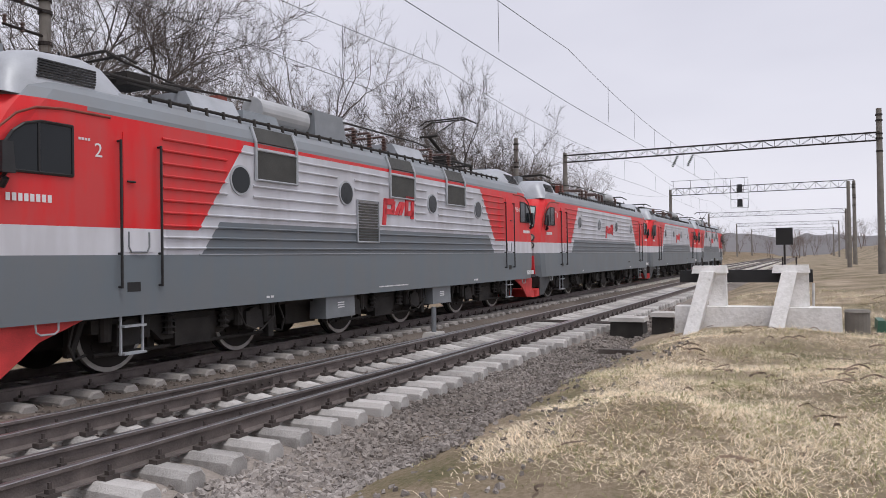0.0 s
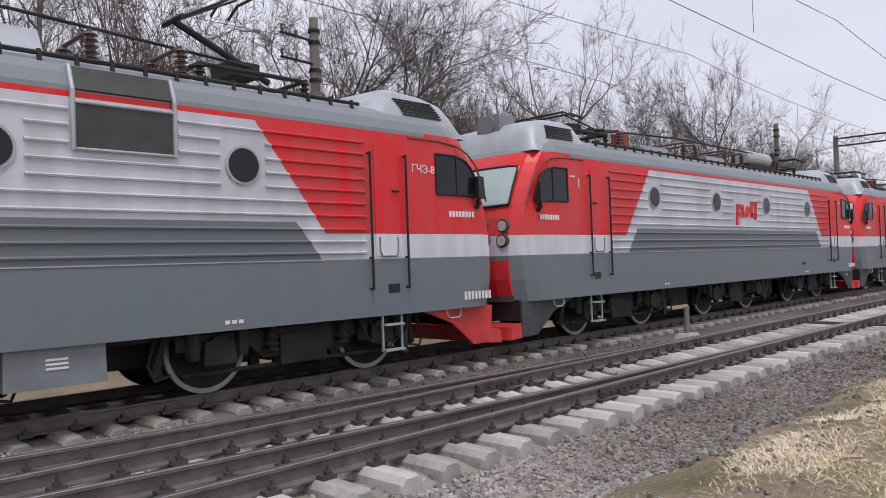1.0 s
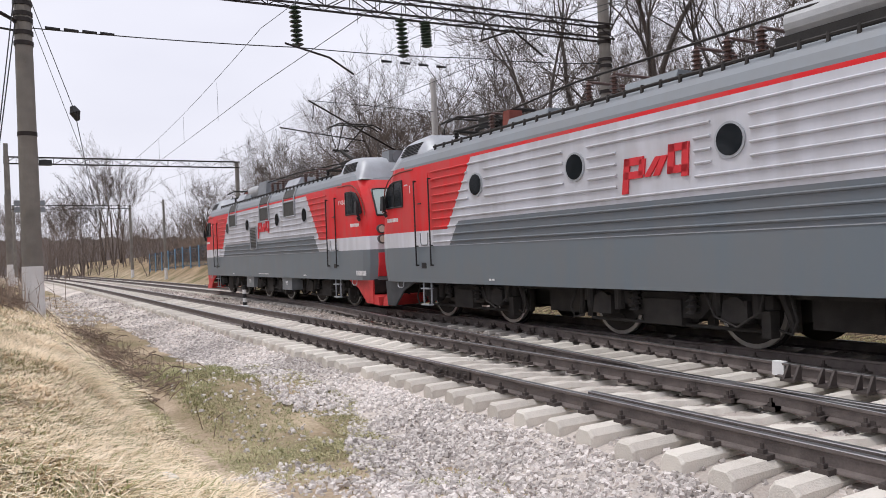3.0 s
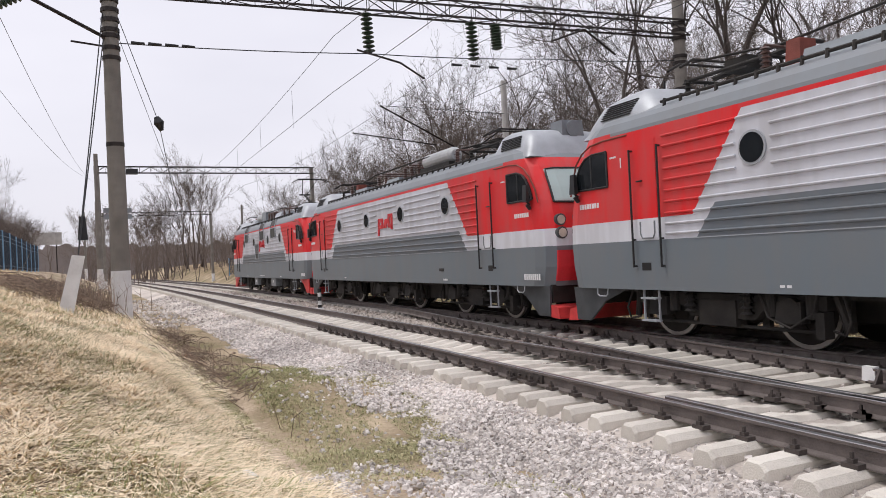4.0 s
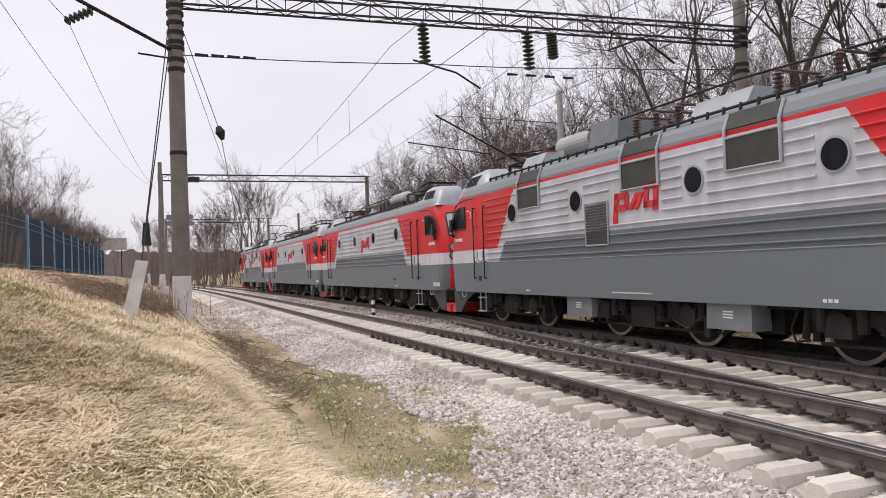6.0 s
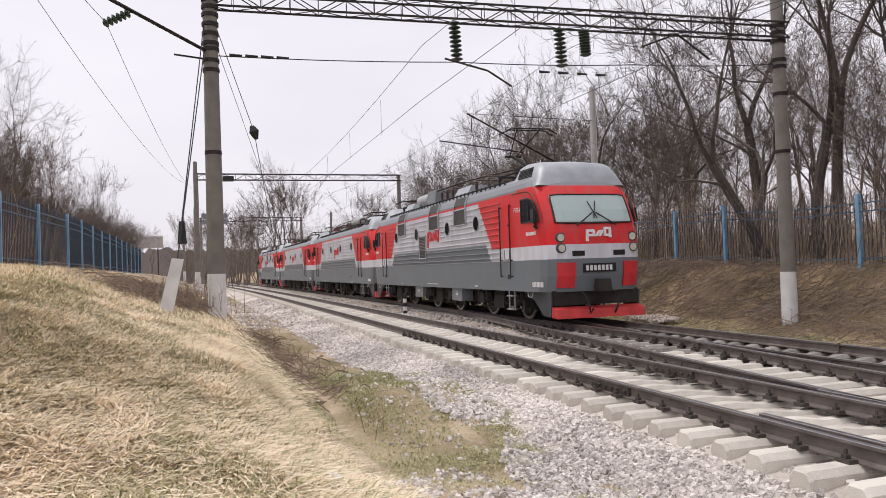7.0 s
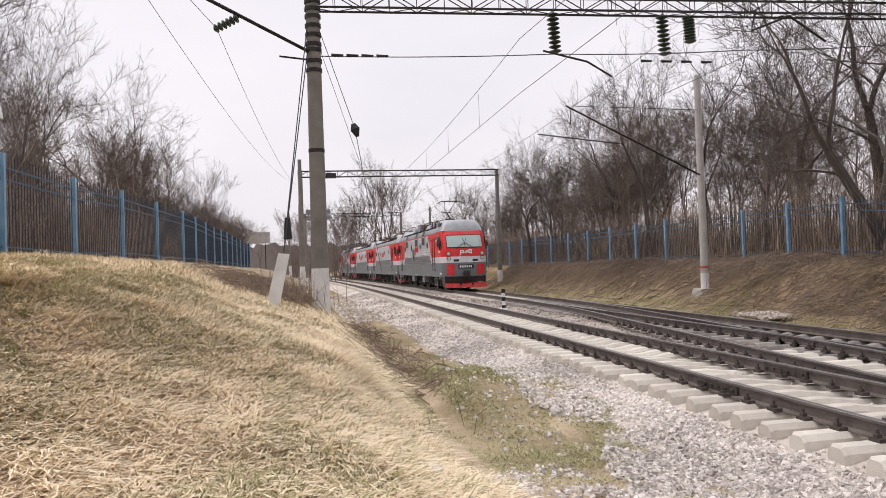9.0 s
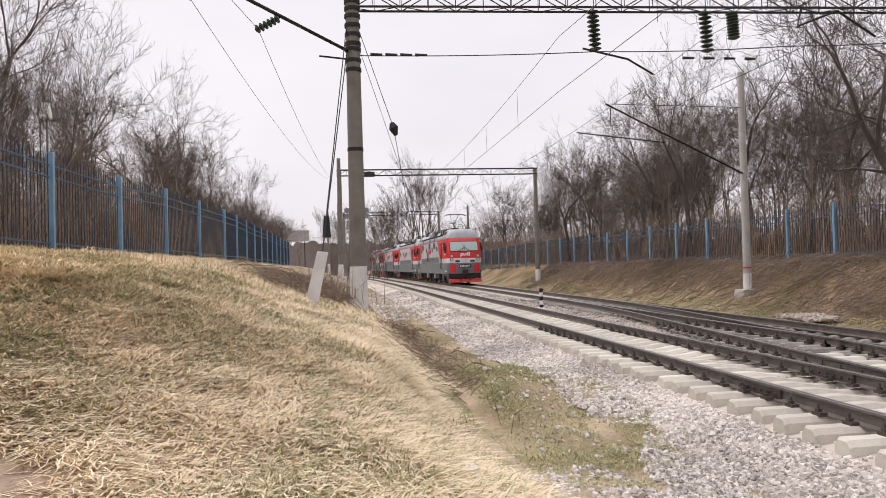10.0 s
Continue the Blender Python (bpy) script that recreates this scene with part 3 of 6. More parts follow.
def livery():
    """Grey skirt, white belt, red cab ends with a slanted edge, silver sides with a dark band."""
    m = bpy.data.materials.new("locomotive_paint")
    m.use_nodes = True
    n, l = m.node_tree.nodes, m.node_tree.links
    b = n["Principled BSDF"]
    b.inputs["Roughness"].default_value = 0.38
    b.inputs["Coat Weight"].default_value, b.inputs["Coat Roughness"].default_value = 0.1, 0.25
    b.inputs["Specular IOR Level"].default_value = 0.35
    c = n.new("ShaderNodeTexCoord")
    sep = n.new("ShaderNodeSeparateXYZ")
    l.new(c.outputs["Object"], sep.inputs[0])

    def op(kind, a, b2=0.0, c2=0.0):
        q = n.new("ShaderNodeMath")
        q.operation = kind
        for i, v in enumerate((a, b2, c2)):
            if isinstance(v, (int, float)):
                q.inputs[i].default_value = v
            else:
                l.new(v, q.inputs[i])
        return q.outputs[0]
    z = sep.outputs["Z"]
    u = op("SUBTRACT", HALF, op("ABSOLUTE", sep.outputs["X"]))     # distance from the nearer end

    def mix(fac, a, col):
        q = n.new("ShaderNodeMix")
        q.data_type = "RGBA"
        l.new(fac, q.inputs["Factor"])
        if isinstance(a, tuple):
            q.inputs["A"].default_value = (*a, 1)
        else:
            l.new(a, q.inputs["A"])
        q.inputs["B"].default_value = (*col, 1)
        return q.outputs["Result"]
    silver, dark, grey, red, white, roof = (0.6, 0.61, 0.66), (0.155, 0.18, 0.205), (0.165, 0.195, 0.22), (0.74, 0.017, 0.022), (0.7, 0.71, 0.76), (0.24, 0.265, 0.29)
    col = mix(op("LESS_THAN", z, 2.30), silver, silver)
    band = op("MULTIPLY", op("LESS_THAN", z, 2.31), op("GREATER_THAN", op("SUBTRACT", u, op("MULTIPLY", op("SUBTRACT", z, 1.76), 0.8)), 4.05))
    col = mix(band, col, dark)
    slant = op("SUBTRACT", u, op("MULTIPLY", op("SUBTRACT", z, 2.15), 0.74))
    cab = op("LESS_THAN", slant, 3.98)
    col = mix(op("MULTIPLY", cab, op("GREATER_THAN", z, 2.15)), col, red)
    col = mix(op("MULTIPLY", op("LESS_THAN", u, 3.3), op("LESS_THAN", z, 2.15)), col, white)
    col = mix(op("GREATER_THAN", z, 3.69), col, red)
    top = op("GREATER_THAN", z, op("ADD", 3.76, op("MULTIPLY", op("LESS_THAN", u, 1.9), 0.06)))
    col = mix(top, col, roof)
    col = mix(op("LESS_THAN", z, 1.76), col, grey)
    # grime: streaks and dust
    d1, d2 = n.new("ShaderNodeTexNoise"), n.new("ShaderNodeTexNoise")
    mp = n.new("ShaderNodeMapping")
    mp.inputs["Scale"].default_value = (3.5, 3.5, 0.5)
    l.new(c.outputs["Object"], mp.inputs["Vector"])
    l.new(mp.outputs["Vector"], d1.inputs["Vector"])
    d1.inputs["Scale"].default_value, d1.inputs["Detail"].default_value = 1.0, 6
    l.new(c.outputs["Object"], d2.inputs["Vector"])
    d2.inputs["Scale"].default_value, d2.inputs["Detail"].default_value = 0.7, 4
    dirt = op("MULTIPLY", op("SUBTRACT", op("MULTIPLY", d1.outputs["Fac"], d2.outputs["Fac"]), 0.17), 1.6)
    q = n.new("ShaderNodeMix")
    q.data_type = "RGBA"
    dn = n.new("ShaderNodeClamp")
    l.new(dirt, dn.inputs["Value"])
    dn.inputs["Max"].default_value = 0.22
    l.new(dn.outputs[0], q.inputs["Factor"])
    l.new(col, q.inputs["A"])
    q.inputs["B"].default_value = (0.22, 0.2, 0.185, 1)
    l.new(q.outputs["Result"], b.inputs["Base Color"])
    rr = op("ADD", 0.36, op("MULTIPLY", d2.outputs["Fac"], 0.25))
    l.new(rr, b.inputs["Roughness"])
    bp = n.new("ShaderNodeBump")
    bp.inputs["Strength"].default_value, bp.inputs["Distance"].default_value = 0.12, 0.03
    l.new(d2.outputs["Fac"], bp.inputs["Height"])
    l.new(bp.outputs["Normal"], b.inputs["Normal"])
    return m


def glass(name, tint, rough=0.05, gloss=0.3):
    m = bpy.data.materials.new(name)
    m.use_nodes = True
    b = m.node_tree.nodes["Principled BSDF"]
    b.inputs["Base Color"].default_value = (*tint, 1)
    b.inputs["Roughness"].default_value = rough
    b.inputs["IOR"].default_value = 1.5
    b.inputs["Specular IOR Level"].default_value = gloss
    return m


M_PAINT = livery()
M_GLASS = glass("dark_window_glass", (0.012, 0.015, 0.018))
# pale base colour stands in for the sky mirrored in the windscreen
M_SHIELD = glass("windscreen_glass", (0.42, 0.52, 0.51), 0.05, 0.6)
M_ROOF = mat("roof_grey", (0.23, 0.255, 0.275), 0.5, 0.1, 0.25, 2, 0.1)
M_ROOFL = mat("pale_grey_metal", (0.4, 0.42, 0.45), 0.45, 0.2, 0.2, 2, 0.1)
M_UNDER = mat("underframe_black", (0.01, 0.009, 0.009), 0.8, 0.1, 0.5, 3, 0.2, colour2=(0.045, 0.04, 0.036))
M_WHEEL = mat("wheel_steel", (0.022, 0.019, 0.018), 0.6, 0.5, 0.4, 3, 0.1)
M_TREAD = mat("worn_wheel_rim", (0.4, 0.39, 0.38), 0.4, 0.8, 0.2, 6, 0.05)
M_HANDR = mat("black_handrail", (0.02, 0.02, 0.021), 0.45, 0.2, 0.3, 6, 0)
M_GREYP = mat("grey_panel", (0.2, 0.215, 0.23), 0.5, 0.1, 0.2, 3, 0.1)
M_WHITEP = mat("white_lettering", (0.75, 0.75, 0.76), 0.5, 0, 0.1, 5, 0)
M_LOGO = mat("red_lettering", (0.62, 0.03, 0.04), 0.5, 0, 0.15, 4, 0)
M_LAMP = mat("lamp_lens", (0.6, 0.58, 0.5), 0.15, 0, 0.2, 6, 0)
M_REDPL = mat("red_plough", (0.6, 0.05, 0.05), 0.5, 0, 0.3, 3, 0.1)
M_GREYD = mat("dark_grey_plate", (0.07, 0.075, 0.08), 0.6, 0.1, 0.3, 3, 0.1)
M_MESH = mat("window_filter", (0.06, 0.06, 0.055), 0.6, 0.2, 0.4, 2, 0.2)
M_BRAKE = mat("insulator_brown", (0.1, 0.055, 0.045), 0.35, 0, 0.3, 5, 0)
M_CYL = mat("tank_grey", (0.42, 0.43, 0.44), 0.5, 0.2, 0.2, 2, 0.1)

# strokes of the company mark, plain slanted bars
EMBLEM = [[(-0.64, -0.3), (-0.52, -0.3), (-0.44, 0.24), (-0.56, 0.24)], [(-0.58, 0.12), (-0.2, 0.12), (-0.16, 0.24), (-0.56, 0.24)],
          [(-0.28, -0.04), (-0.16, -0.04), (-0.12, 0.2), (-0.24, 0.2)], [(-0.58, -0.08), (-0.2, -0.08), (-0.18, 0.03), (-0.56, 0.03)],
          [(-0.16, -0.08), (-0.04, -0.08), (0.2, 0.2), (0.08, 0.2)], [(0.02, -0.08), (0.14, -0.08), (0.32, 0.2), (0.2, 0.2)],
          [(0.3, -0.08), (0.42, -0.08), (0.46, 0.34), (0.34, 0.34)], [(0.34, 0.23), (0.68, 0.23), (0.7, 0.34), (0.35, 0.34)],
          [(0.56, -0.14), (0.68, -0.14), (0.72, 0.34), (0.6, 0.34)], [(0.3, -0.08), (0.68, -0.08), (0.69, 0.03), (0.32, 0.03)]]

NOSE = [(0.87, 0.14), (1.3, 0.03), (1.76, 0.0), (2.15, 0.02), (2.5, 0.08), (2.8, 0.17), (3.1, 0.3), (3.4, 0.46), (3.6, 0.58), (3.76, 0.7), (3.82, 0.75), (4.0, 0.9)]


def nose_u(z):
    return interp(z, NOSE)


def ring(z, wide, inset):
    """Plan outline of the body at one height: rounded ends."""
    pts = []
    for k, (du, w) in enumerate(((0.0, 0.0), (0.0, 0.55), (0.03, 0.95), (0.12, 1.22), (0.3, 1.4), (0.6, 1.485), (1.0, 1.5), (2.0, 1.5), (3.4, 1.5))):
        pts.append((HALF - inset - du, w * wide / 1.5))
    quarter = pts
    out = [(x, -y) for x, y in quarter] + [(-x, -y) for x, y in quarter[::-1]] + [(-x, y) for x, y in quarter[1:]] + [(x, y) for x, y in quarter[::-1][:-1]]
    seen, res = set(), []
    for p in out:
        k = (round(p[0], 5), round(p[1], 5))
        if k not in seen:
            seen.add(k)
            res.append(p)
    return res


def body_mesh(parent):
    bm = bmesh.new()
    levels = [(z, WIDE, u) for z, u in NOSE] + [(4.08, 1.36, 1.0), (4.2, 1.15, 1.2), (4.24, 0.8, 1.4)]
    levels[-4] = (3.98, 1.44, 0.9)
    rings = [[bm.verts.new((x, y, z)) for x, y in ring(z, w, u)] for z, w, u in levels]
    n = len(rings[0])
    for a, b in zip(rings, rings[1:]):
        for i in range(n):
            bm.faces.new((a[i], a[(i + 1) % n], b[(i + 1) % n], b[i])).smooth = True
    bm.faces.new(rings[0][::-1])
    bm.faces.new(rings[-1])
    ob = part("body", bm, M_PAINT, parent, "grey, silver and red painted steel body", smooth=False)
    return ob


def add(name, fn, material, parent, label=""):
    bm = bmesh.new()
    fn(bm)
    return part(name, bm, material, parent, label)


def disc(bm, x, y, z, r, t, s, n=24, mi=0):
    tube(bm, (x, y, z), (x, y + s * t, z), r, n=n, mi=mi)


def insulator(bm, x, y, z, h, r=0.1):
    tube(bm, (x, y, z), (x, y, z + h), r * 0.5, n=8)
    k = max(3, int(h / 0.07))
    for i in range(k):
        zz = z + 0.03 + (h - 0.06) * i / (k - 1)
        tube(bm, (x, y, zz - 0.012), (x, y, zz + 0.02), r, r * 0.6, n=10)


def cab_window(loco, e, s):
    """Side window of a cab: straight at the back, curved at the front."""
    u0, u1, z0, z1 = 1.72, 0.62, 2.83, 3.5
    pts = [(u0, z0), (u0, z1), (1.25, z1), (1.02, 3.44), (0.86, 3.32), (0.74, 3.14), (0.66, 2.95), (u1, z0)]
    glass_pts = [(e * (HALF - u), z) for u, z in pts]
    win = add("cab_window", lambda bm: prism(bm, glass_pts, "y", s * 1.465, s * 1.512), M_GLASS, loco, "dark side window of the cab")

    def frame_bars(bm):
        for a, b in zip(glass_pts, glass_pts[1:] + glass_pts[:1]):
            tube(bm, (a[0], s * 1.512, a[1]), (b[0], s * 1.512, b[1]), 0.022, n=6)
        x = e * (HALF - 1.22)
        tube(bm, (x, s * 1.512, z0), (x, s * 1.512, z1), 0.02, n=6)
    add("window_frame", frame_bars, M_HANDR, win)

    def arch(bm):
        arc = [(2.35, 3.72), (1.6, 3.72), (1.2, 3.68), (0.92, 3.56), (0.7, 3.36), (0.52, 3.05), (0.42, 2.75)]
        path_tube(bm, [(e * (HALF - u), s * (1.502 if u > 0.55 else 1.47), z) for u, z in arc], 0.018, 6)
    add("gutter", arch, M_RUST, loco)

    def mirror(bm):
        x = e * (HALF - 0.72)
        box(bm, x - 0.09, x + 0.09, s * 1.6 - 0.05, s * 1.6 + 0.05, 2.78, 3.17, taper=0.02)
        tube(bm, (x, s * 1.5, 2.72), (x, s * 1.6, 2.8), 0.025)
        tube(bm, (x + e * 0.0, s * 1.5, 2.62), (x, s * 1.58, 2.72), 0.045)
    add("mirror", mirror, M_HANDR, loco, "black rear-view mirror")


def door_side(loco, e, s):
    u0, u1 = 2.56, 3.1

    def leaf(bm):
        x0, x1 = sorted((e * (HALF - u0), e * (HALF - u1)))
        box(bm, x0, x1, *sorted((s * 1.49, s * 1.513)), 1.8, 3.55)
    door = add("door", leaf, M_PAINT, loco, "narrow cab door painted like the body")

    def handle(bm):
        x = e * (HALF - u0 - 0.12)
        tube(bm, (x - 0.07, s * 1.54, 2.83), (x + 0.07, s * 1.54, 2.83), 0.016)
        tube(bm, (x, s * 1.51, 2.83), (x, s * 1.54, 2.83), 0.012)
    add("handle", handle, M_HANDR, door)

    def step_plate(bm):
        a, b = e * (HALF - u0 - 0.08), e * (HALF - u1 + 0.08)
        path_tube(bm, [(a, s * 1.52, 2.1), (a, s * 1.52, 1.88), (a + (b - a) * 0.12, s * 1.52, 1.8), (b - (b - a) * 0.12, s * 1.52, 1.8), (b, s * 1.52, 1.88), (b, s * 1.52, 2.1)], 0.014)
    add("foot_recess", step_plate, M_GREYP, door)
    for u in (u0 - 0.09, u1 + 0.12):
        def rail_(bm, u=u):
            x = e * (HALF - u)
            tube(bm, (x, s * 1.57, 1.28), (x, s * 1.57, 3.42), 0.02)
            for z in (1.3, 1.78, 3.4):
                tube(bm, (x, s * 1.5, z), (x, s * 1.57, z), 0.018)
        add("handrail", rail_, M_HANDR, loco, "long black handrail beside the door")
    # flat black plate paints the dark inside of the step opening; nothing is cut
    add("step_opening", lambda bm: box(bm, *sorted((e * (HALF - 2.62), e * (HALF - 2.86))), *sorted((s * 1.48, s * 1.506)), 1.22, 1.36), M_BLACK, loco)

    def ladder(bm):
        x0, x1 = sorted((e * (HALF - 2.55), e * (HALF - 2.95)))
        for x in (x0, x1):
            bar(bm, (x, s * 1.43, 0.3), (x, s * 1.43, 0.9), 0.03)
        for z in (0.32, 0.72):
            box(bm, x0, x1, s * 1.43 - 0.09, s * 1.43 + 0.05, z - 0.015, z + 0.015)
    add("step", ladder, M_ROOFL, loco, "grey steel step under the door")

    def loop(bm):
        x = e * (HALF - 1.35)
        path_tube(bm, [(x - 0.17, s * 1.46, 0.88), (x - 0.16, s * 1.47, 0.76), (x - 0.1, s * 1.47, 0.72), (x + 0.1, s * 1.47, 0.72), (x + 0.16, s * 1.47, 0.76), (x + 0.17, s * 1.46, 0.88)], 0.014)
    add("hand_loop", loop, M_ROOFL, loco)


def cab_front(loco, e, rear_lamps):
    def at(z, y, out=0.0):
        return (e * (HALF - nose_u(z) + out - interp(abs(y), [(0.55, 0), (0.95, 0.03), (1.22, 0.12), (1.4, 0.3)])), y, z)

    def patch(bm, zs, ys, out, back=-0.05):
        """A panel that follows the rounded nose."""
        front = [[bm.verts.new(at(z, y, out)) for y in ys] for z in zs]
        rear = [[bm.verts.new(at(z, y, back)) for y in ys] for z in zs]
        m, k = len(ys) - 1, len(zs) - 1
        for g in (front, rear):
            for a, b in zip(g, g[1:]):
                for i in range(m):
                    bm.faces.new((a[i], a[i + 1], b[i + 1], b[i]))
        for i in range(m):
            bm.faces.new((front[0][i], rear[0][i], rear[0][i + 1], front[0][i + 1]))
            bm.faces.new((front[k][i], front[k][i + 1], rear[k][i + 1], rear[k][i]))
        for i in range(k):
            bm.faces.new((front[i][0], front[i + 1][0], rear[i + 1][0], rear[i][0]))
            bm.faces.new((front[i][m], rear[i][m], rear[i + 1][m], front[i + 1][m]))

    def screen(bm):
        patch(bm, (2.76, 2.8, 3.1, 3.4, 3.52), (-1.16, -0.95, -0.55, 0, 0.55, 0.95, 1.16), 0.03)
    win = add("windscreen", screen, M_SHIELD, loco, "wide windscreen, pale with a painted sky reflection")

    def wipers(bm):
        for sg in (-1, 1):
            tube(bm, at(2.66, sg * 0.6, 0.07), at(3.02, sg * 0.05, 0.07), 0.018)
            tube(bm, at(2.85, -sg * 0.05, 0.075), at(3.34, sg * 0.12, 0.075), 0.014)
    add("wiper", wipers, M_HANDR, win)

    def rim(bm):
        pts = [at(z, y, 0.03) for z, y in ((2.75, -1.17), (2.74, -0.95), (2.73, -0.55), (2.73, 0.55), (2.74, 0.95), (2.75, 1.17), (3.1, 1.17), (3.4, 1.16), (3.52, 1.13), (3.54, 0.95), (3.54, 0.55), (3.54, -0.55), (3.54, -0.95), (3.52, -1.13), (3.4, -1.16), (3.1, -1.17))]
        path_tube(bm, pts + pts[:1], 0.025)
    add("windscreen_frame", rim, M_HANDR, win)
    for s in (-1, 1):
        for z in (2.34, 2.05):
            def lamp(bm, z=z, s=s, r=0.1, out=0.06):
                tube(bm, Vector(at(z, s * 1.1, -0.05)), Vector(at(z, s * 1.1, out)), r, n=16)
            hl = add("headlight", lamp, M_LAMP, loco, "round headlight lens")
            add("bezel", lambda bm, z=z, s=s: lamp(bm, z, s, 0.135, 0.045), M_GREYD, hl)

        def panel(bm, s=s):
            patch(bm, (0.98, 1.3, 1.66), [s * y for y in (0.74, 0.95, 1.22)], 0.05)
        add("red_flag_panel", panel, M_LOGO, loco, "red end-of-train panel")

        def vent(bm, s=s):
            p = at(1.9, s * 0.62, 0.02)
            box(bm, *sorted((p[0], p[0] - e * 0.1)), p[1] - 0.18, p[1] + 0.18, 1.83, 1.97)
        add("front_vent", vent, M_HANDR, loco)

    def plate(bm):
        p = at(1.5, 0, 0.03)
        box(bm, *sorted((p[0], p[0] - e * 0.08)), -0.5, 0.5, 1.38, 1.62)
    pl = add("number_plate", plate, M_BLACK, loco)
    add("plate_marks", lambda bm: [box(bm, *sorted((at(1.5, 0, 0.034)[0], at(1.5, 0, 0.02)[0])), -0.42 + 0.12 * k, -0.34 + 0.12 * k, 1.43, 1.57) for k in range(7)], M_WHITEP, pl)

    def emblem(bm):
        for stroke in EMBLEM:
            ends = []
            for out in (0.045, -0.02):
                ends.append([bm.verts.new(at(2.4 + 0.6 * b, e * 0.6 * a, out)) for a, b in stroke])
            bm.faces.new(ends[0])
            bm.faces.new(ends[1][::-1])
            for i in range(4):
                bm.faces.new((ends[0][i], ends[0][(i + 1) % 4], ends[1][(i + 1) % 4], ends[1][i]))
    add("emblem", emblem, M_WHITEP, loco, "white company mark on the front")

    def coupler(bm):
        box(bm, *sorted((e * (HALF - 0.3), e * (HALF + 0.12))), -0.13, 0.13, 0.92, 1.16)
        box(bm, *sorted((e * (HALF + 0.05), e * (HALF + 0.3))), -0.22, 0.2, 0.86, 1.2, taper=0.03)
    add("coupler", coupler, M_UNDER, loco, "black automatic coupler")
    for y in (-0.5, 0.45):
        def hose(bm, y=y):
            path_tube(bm, [(e * (HALF - 0.1), y, 0.85), (e * (HALF + 0.12), y, 0.7), (e * (HALF + 0.2), y * 0.9, 0.45), (e * (HALF + 0.12), y * 0.8, 0.28), (e * (HALF + 0.26), y * 0.75, 0.42)], 0.028, 6)
        add("brake_hose", hose, M_HANDR, loco)

    for s in (-1, 1):
        def plough(bm, s=s):
            v = [(e * (HALF - 2.0), s * 1.38, 0.87), (e * (HALF - 0.25), s * 1.38, 0.87), (e * (HALF - 0.3), s * 1.36, 0.2), (e * (HALF - 0.75), s * 1.36, 0.2), (e * (HALF - 1.3), s * 1.37, 0.62)]
            a = [bm.verts.new(p) for p in v]
            b = [bm.verts.new((p[0], p[1] - s * 0.05, p[2])) for p in v]
            bm.faces.new(a)
            bm.faces.new(b[::-1])
            for i in range(5):
                bm.faces.new((a[i], a[(i + 1) % 5], b[(i + 1) % 5], b[i]))
        add("plough", plough, M_REDPL if rear_lamps else M_GREYD, loco, "red side of the snow plough" if rear_lamps else "dark grey side of the snow plough")
    add("plough_lip", lambda bm: prism(bm, [(e * (HALF - 0.3), 0.18), (e * (HALF + 0.06), 0.16), (e * (HALF), 0.4), (e * (HALF - 0.28), 0.46)], "y", -1.34, 1.34), M_REDPL, loco, "red front plate of the snow plough")
    add("end_beam", lambda bm: box(bm, *sorted((e * (HALF - 0.5), e * (HALF - 0.25))), -1.3, 1.3, 0.5, 0.9), M_UNDER, loco)

    SIDE = [(0.0, 1.38), (0.5, 1.28), (0.88, 1.12), (0.99, 0.95), (1.04, 0.0)]

    def hood(bm):
        pts = [(e * (HALF - u), z) for u, z in ((0.82, 3.84), (0.9, 4.1), (1.02, 4.34), (1.22, 4.5), (1.55, 4.58), (2.3, 4.62), (2.5, 4.58), (2.95, 4.2), (3.1, 3.95))]
        n = len(pts)
        rows = [[bm.verts.new((x, y * sg, 3.84 + (z - 3.84) * k)) for x, z in pts]
                for sg, side in ((-1, SIDE), (1, SIDE[-2::-1])) for k, y in side]
        for a, b in zip(rows, rows[1:]):
            for i in range(n - 1):
                bm.faces.new((a[i], a[i + 1], b[i + 1], b[i]))
    hd = add("cab_roof", hood, M_ROOFL, loco, "raised pale grey cab roof")
    for p in hd.data.polygons:
        p.use_smooth = True
    for s in (-1, 1):
        def grille(bm, s=s):
            x0, x1 = sorted((e * (HALF - 1.35), e * (HALF - 2.25)))
            for k in range(7):
                z = 4.14 + 0.043 * k
                y = interp((z - 3.84) / 0.76, SIDE) + 0.02
                box(bm, x0 - e * 0.02 * k, x1 - e * 0.02 * k, *sorted((s * (y - 0.06), s * y)), z, z + 0.024)
        add("roof_grille", grille, M_BLACK, hd, "black louvred intake on the cab roof")

    def lampbox(bm):
        x0, x1 = sorted((e * (HALF - 1.05), e * (HALF - 1.6)))
        box(bm, x0, x1, -0.32, 0.32, 4.2, 4.76, taper=0.03)
        tube(bm, (e * (HALF - 1.2), 0, 4.55), (e * (HALF - 1.02), 0, 4.55), 0.2, n=16)
    add("roof_headlamp", lampbox, M_GREYP, loco, "boxed headlamp on the roof")
    add("roof_horn", lambda bm: [tube(bm, (e * (HALF - 2.3), y, 4.6), (e * (HALF - 2.3), y, 4.78), 0.02) for y in (-0.5, 0.5)], M_HANDR, loco)


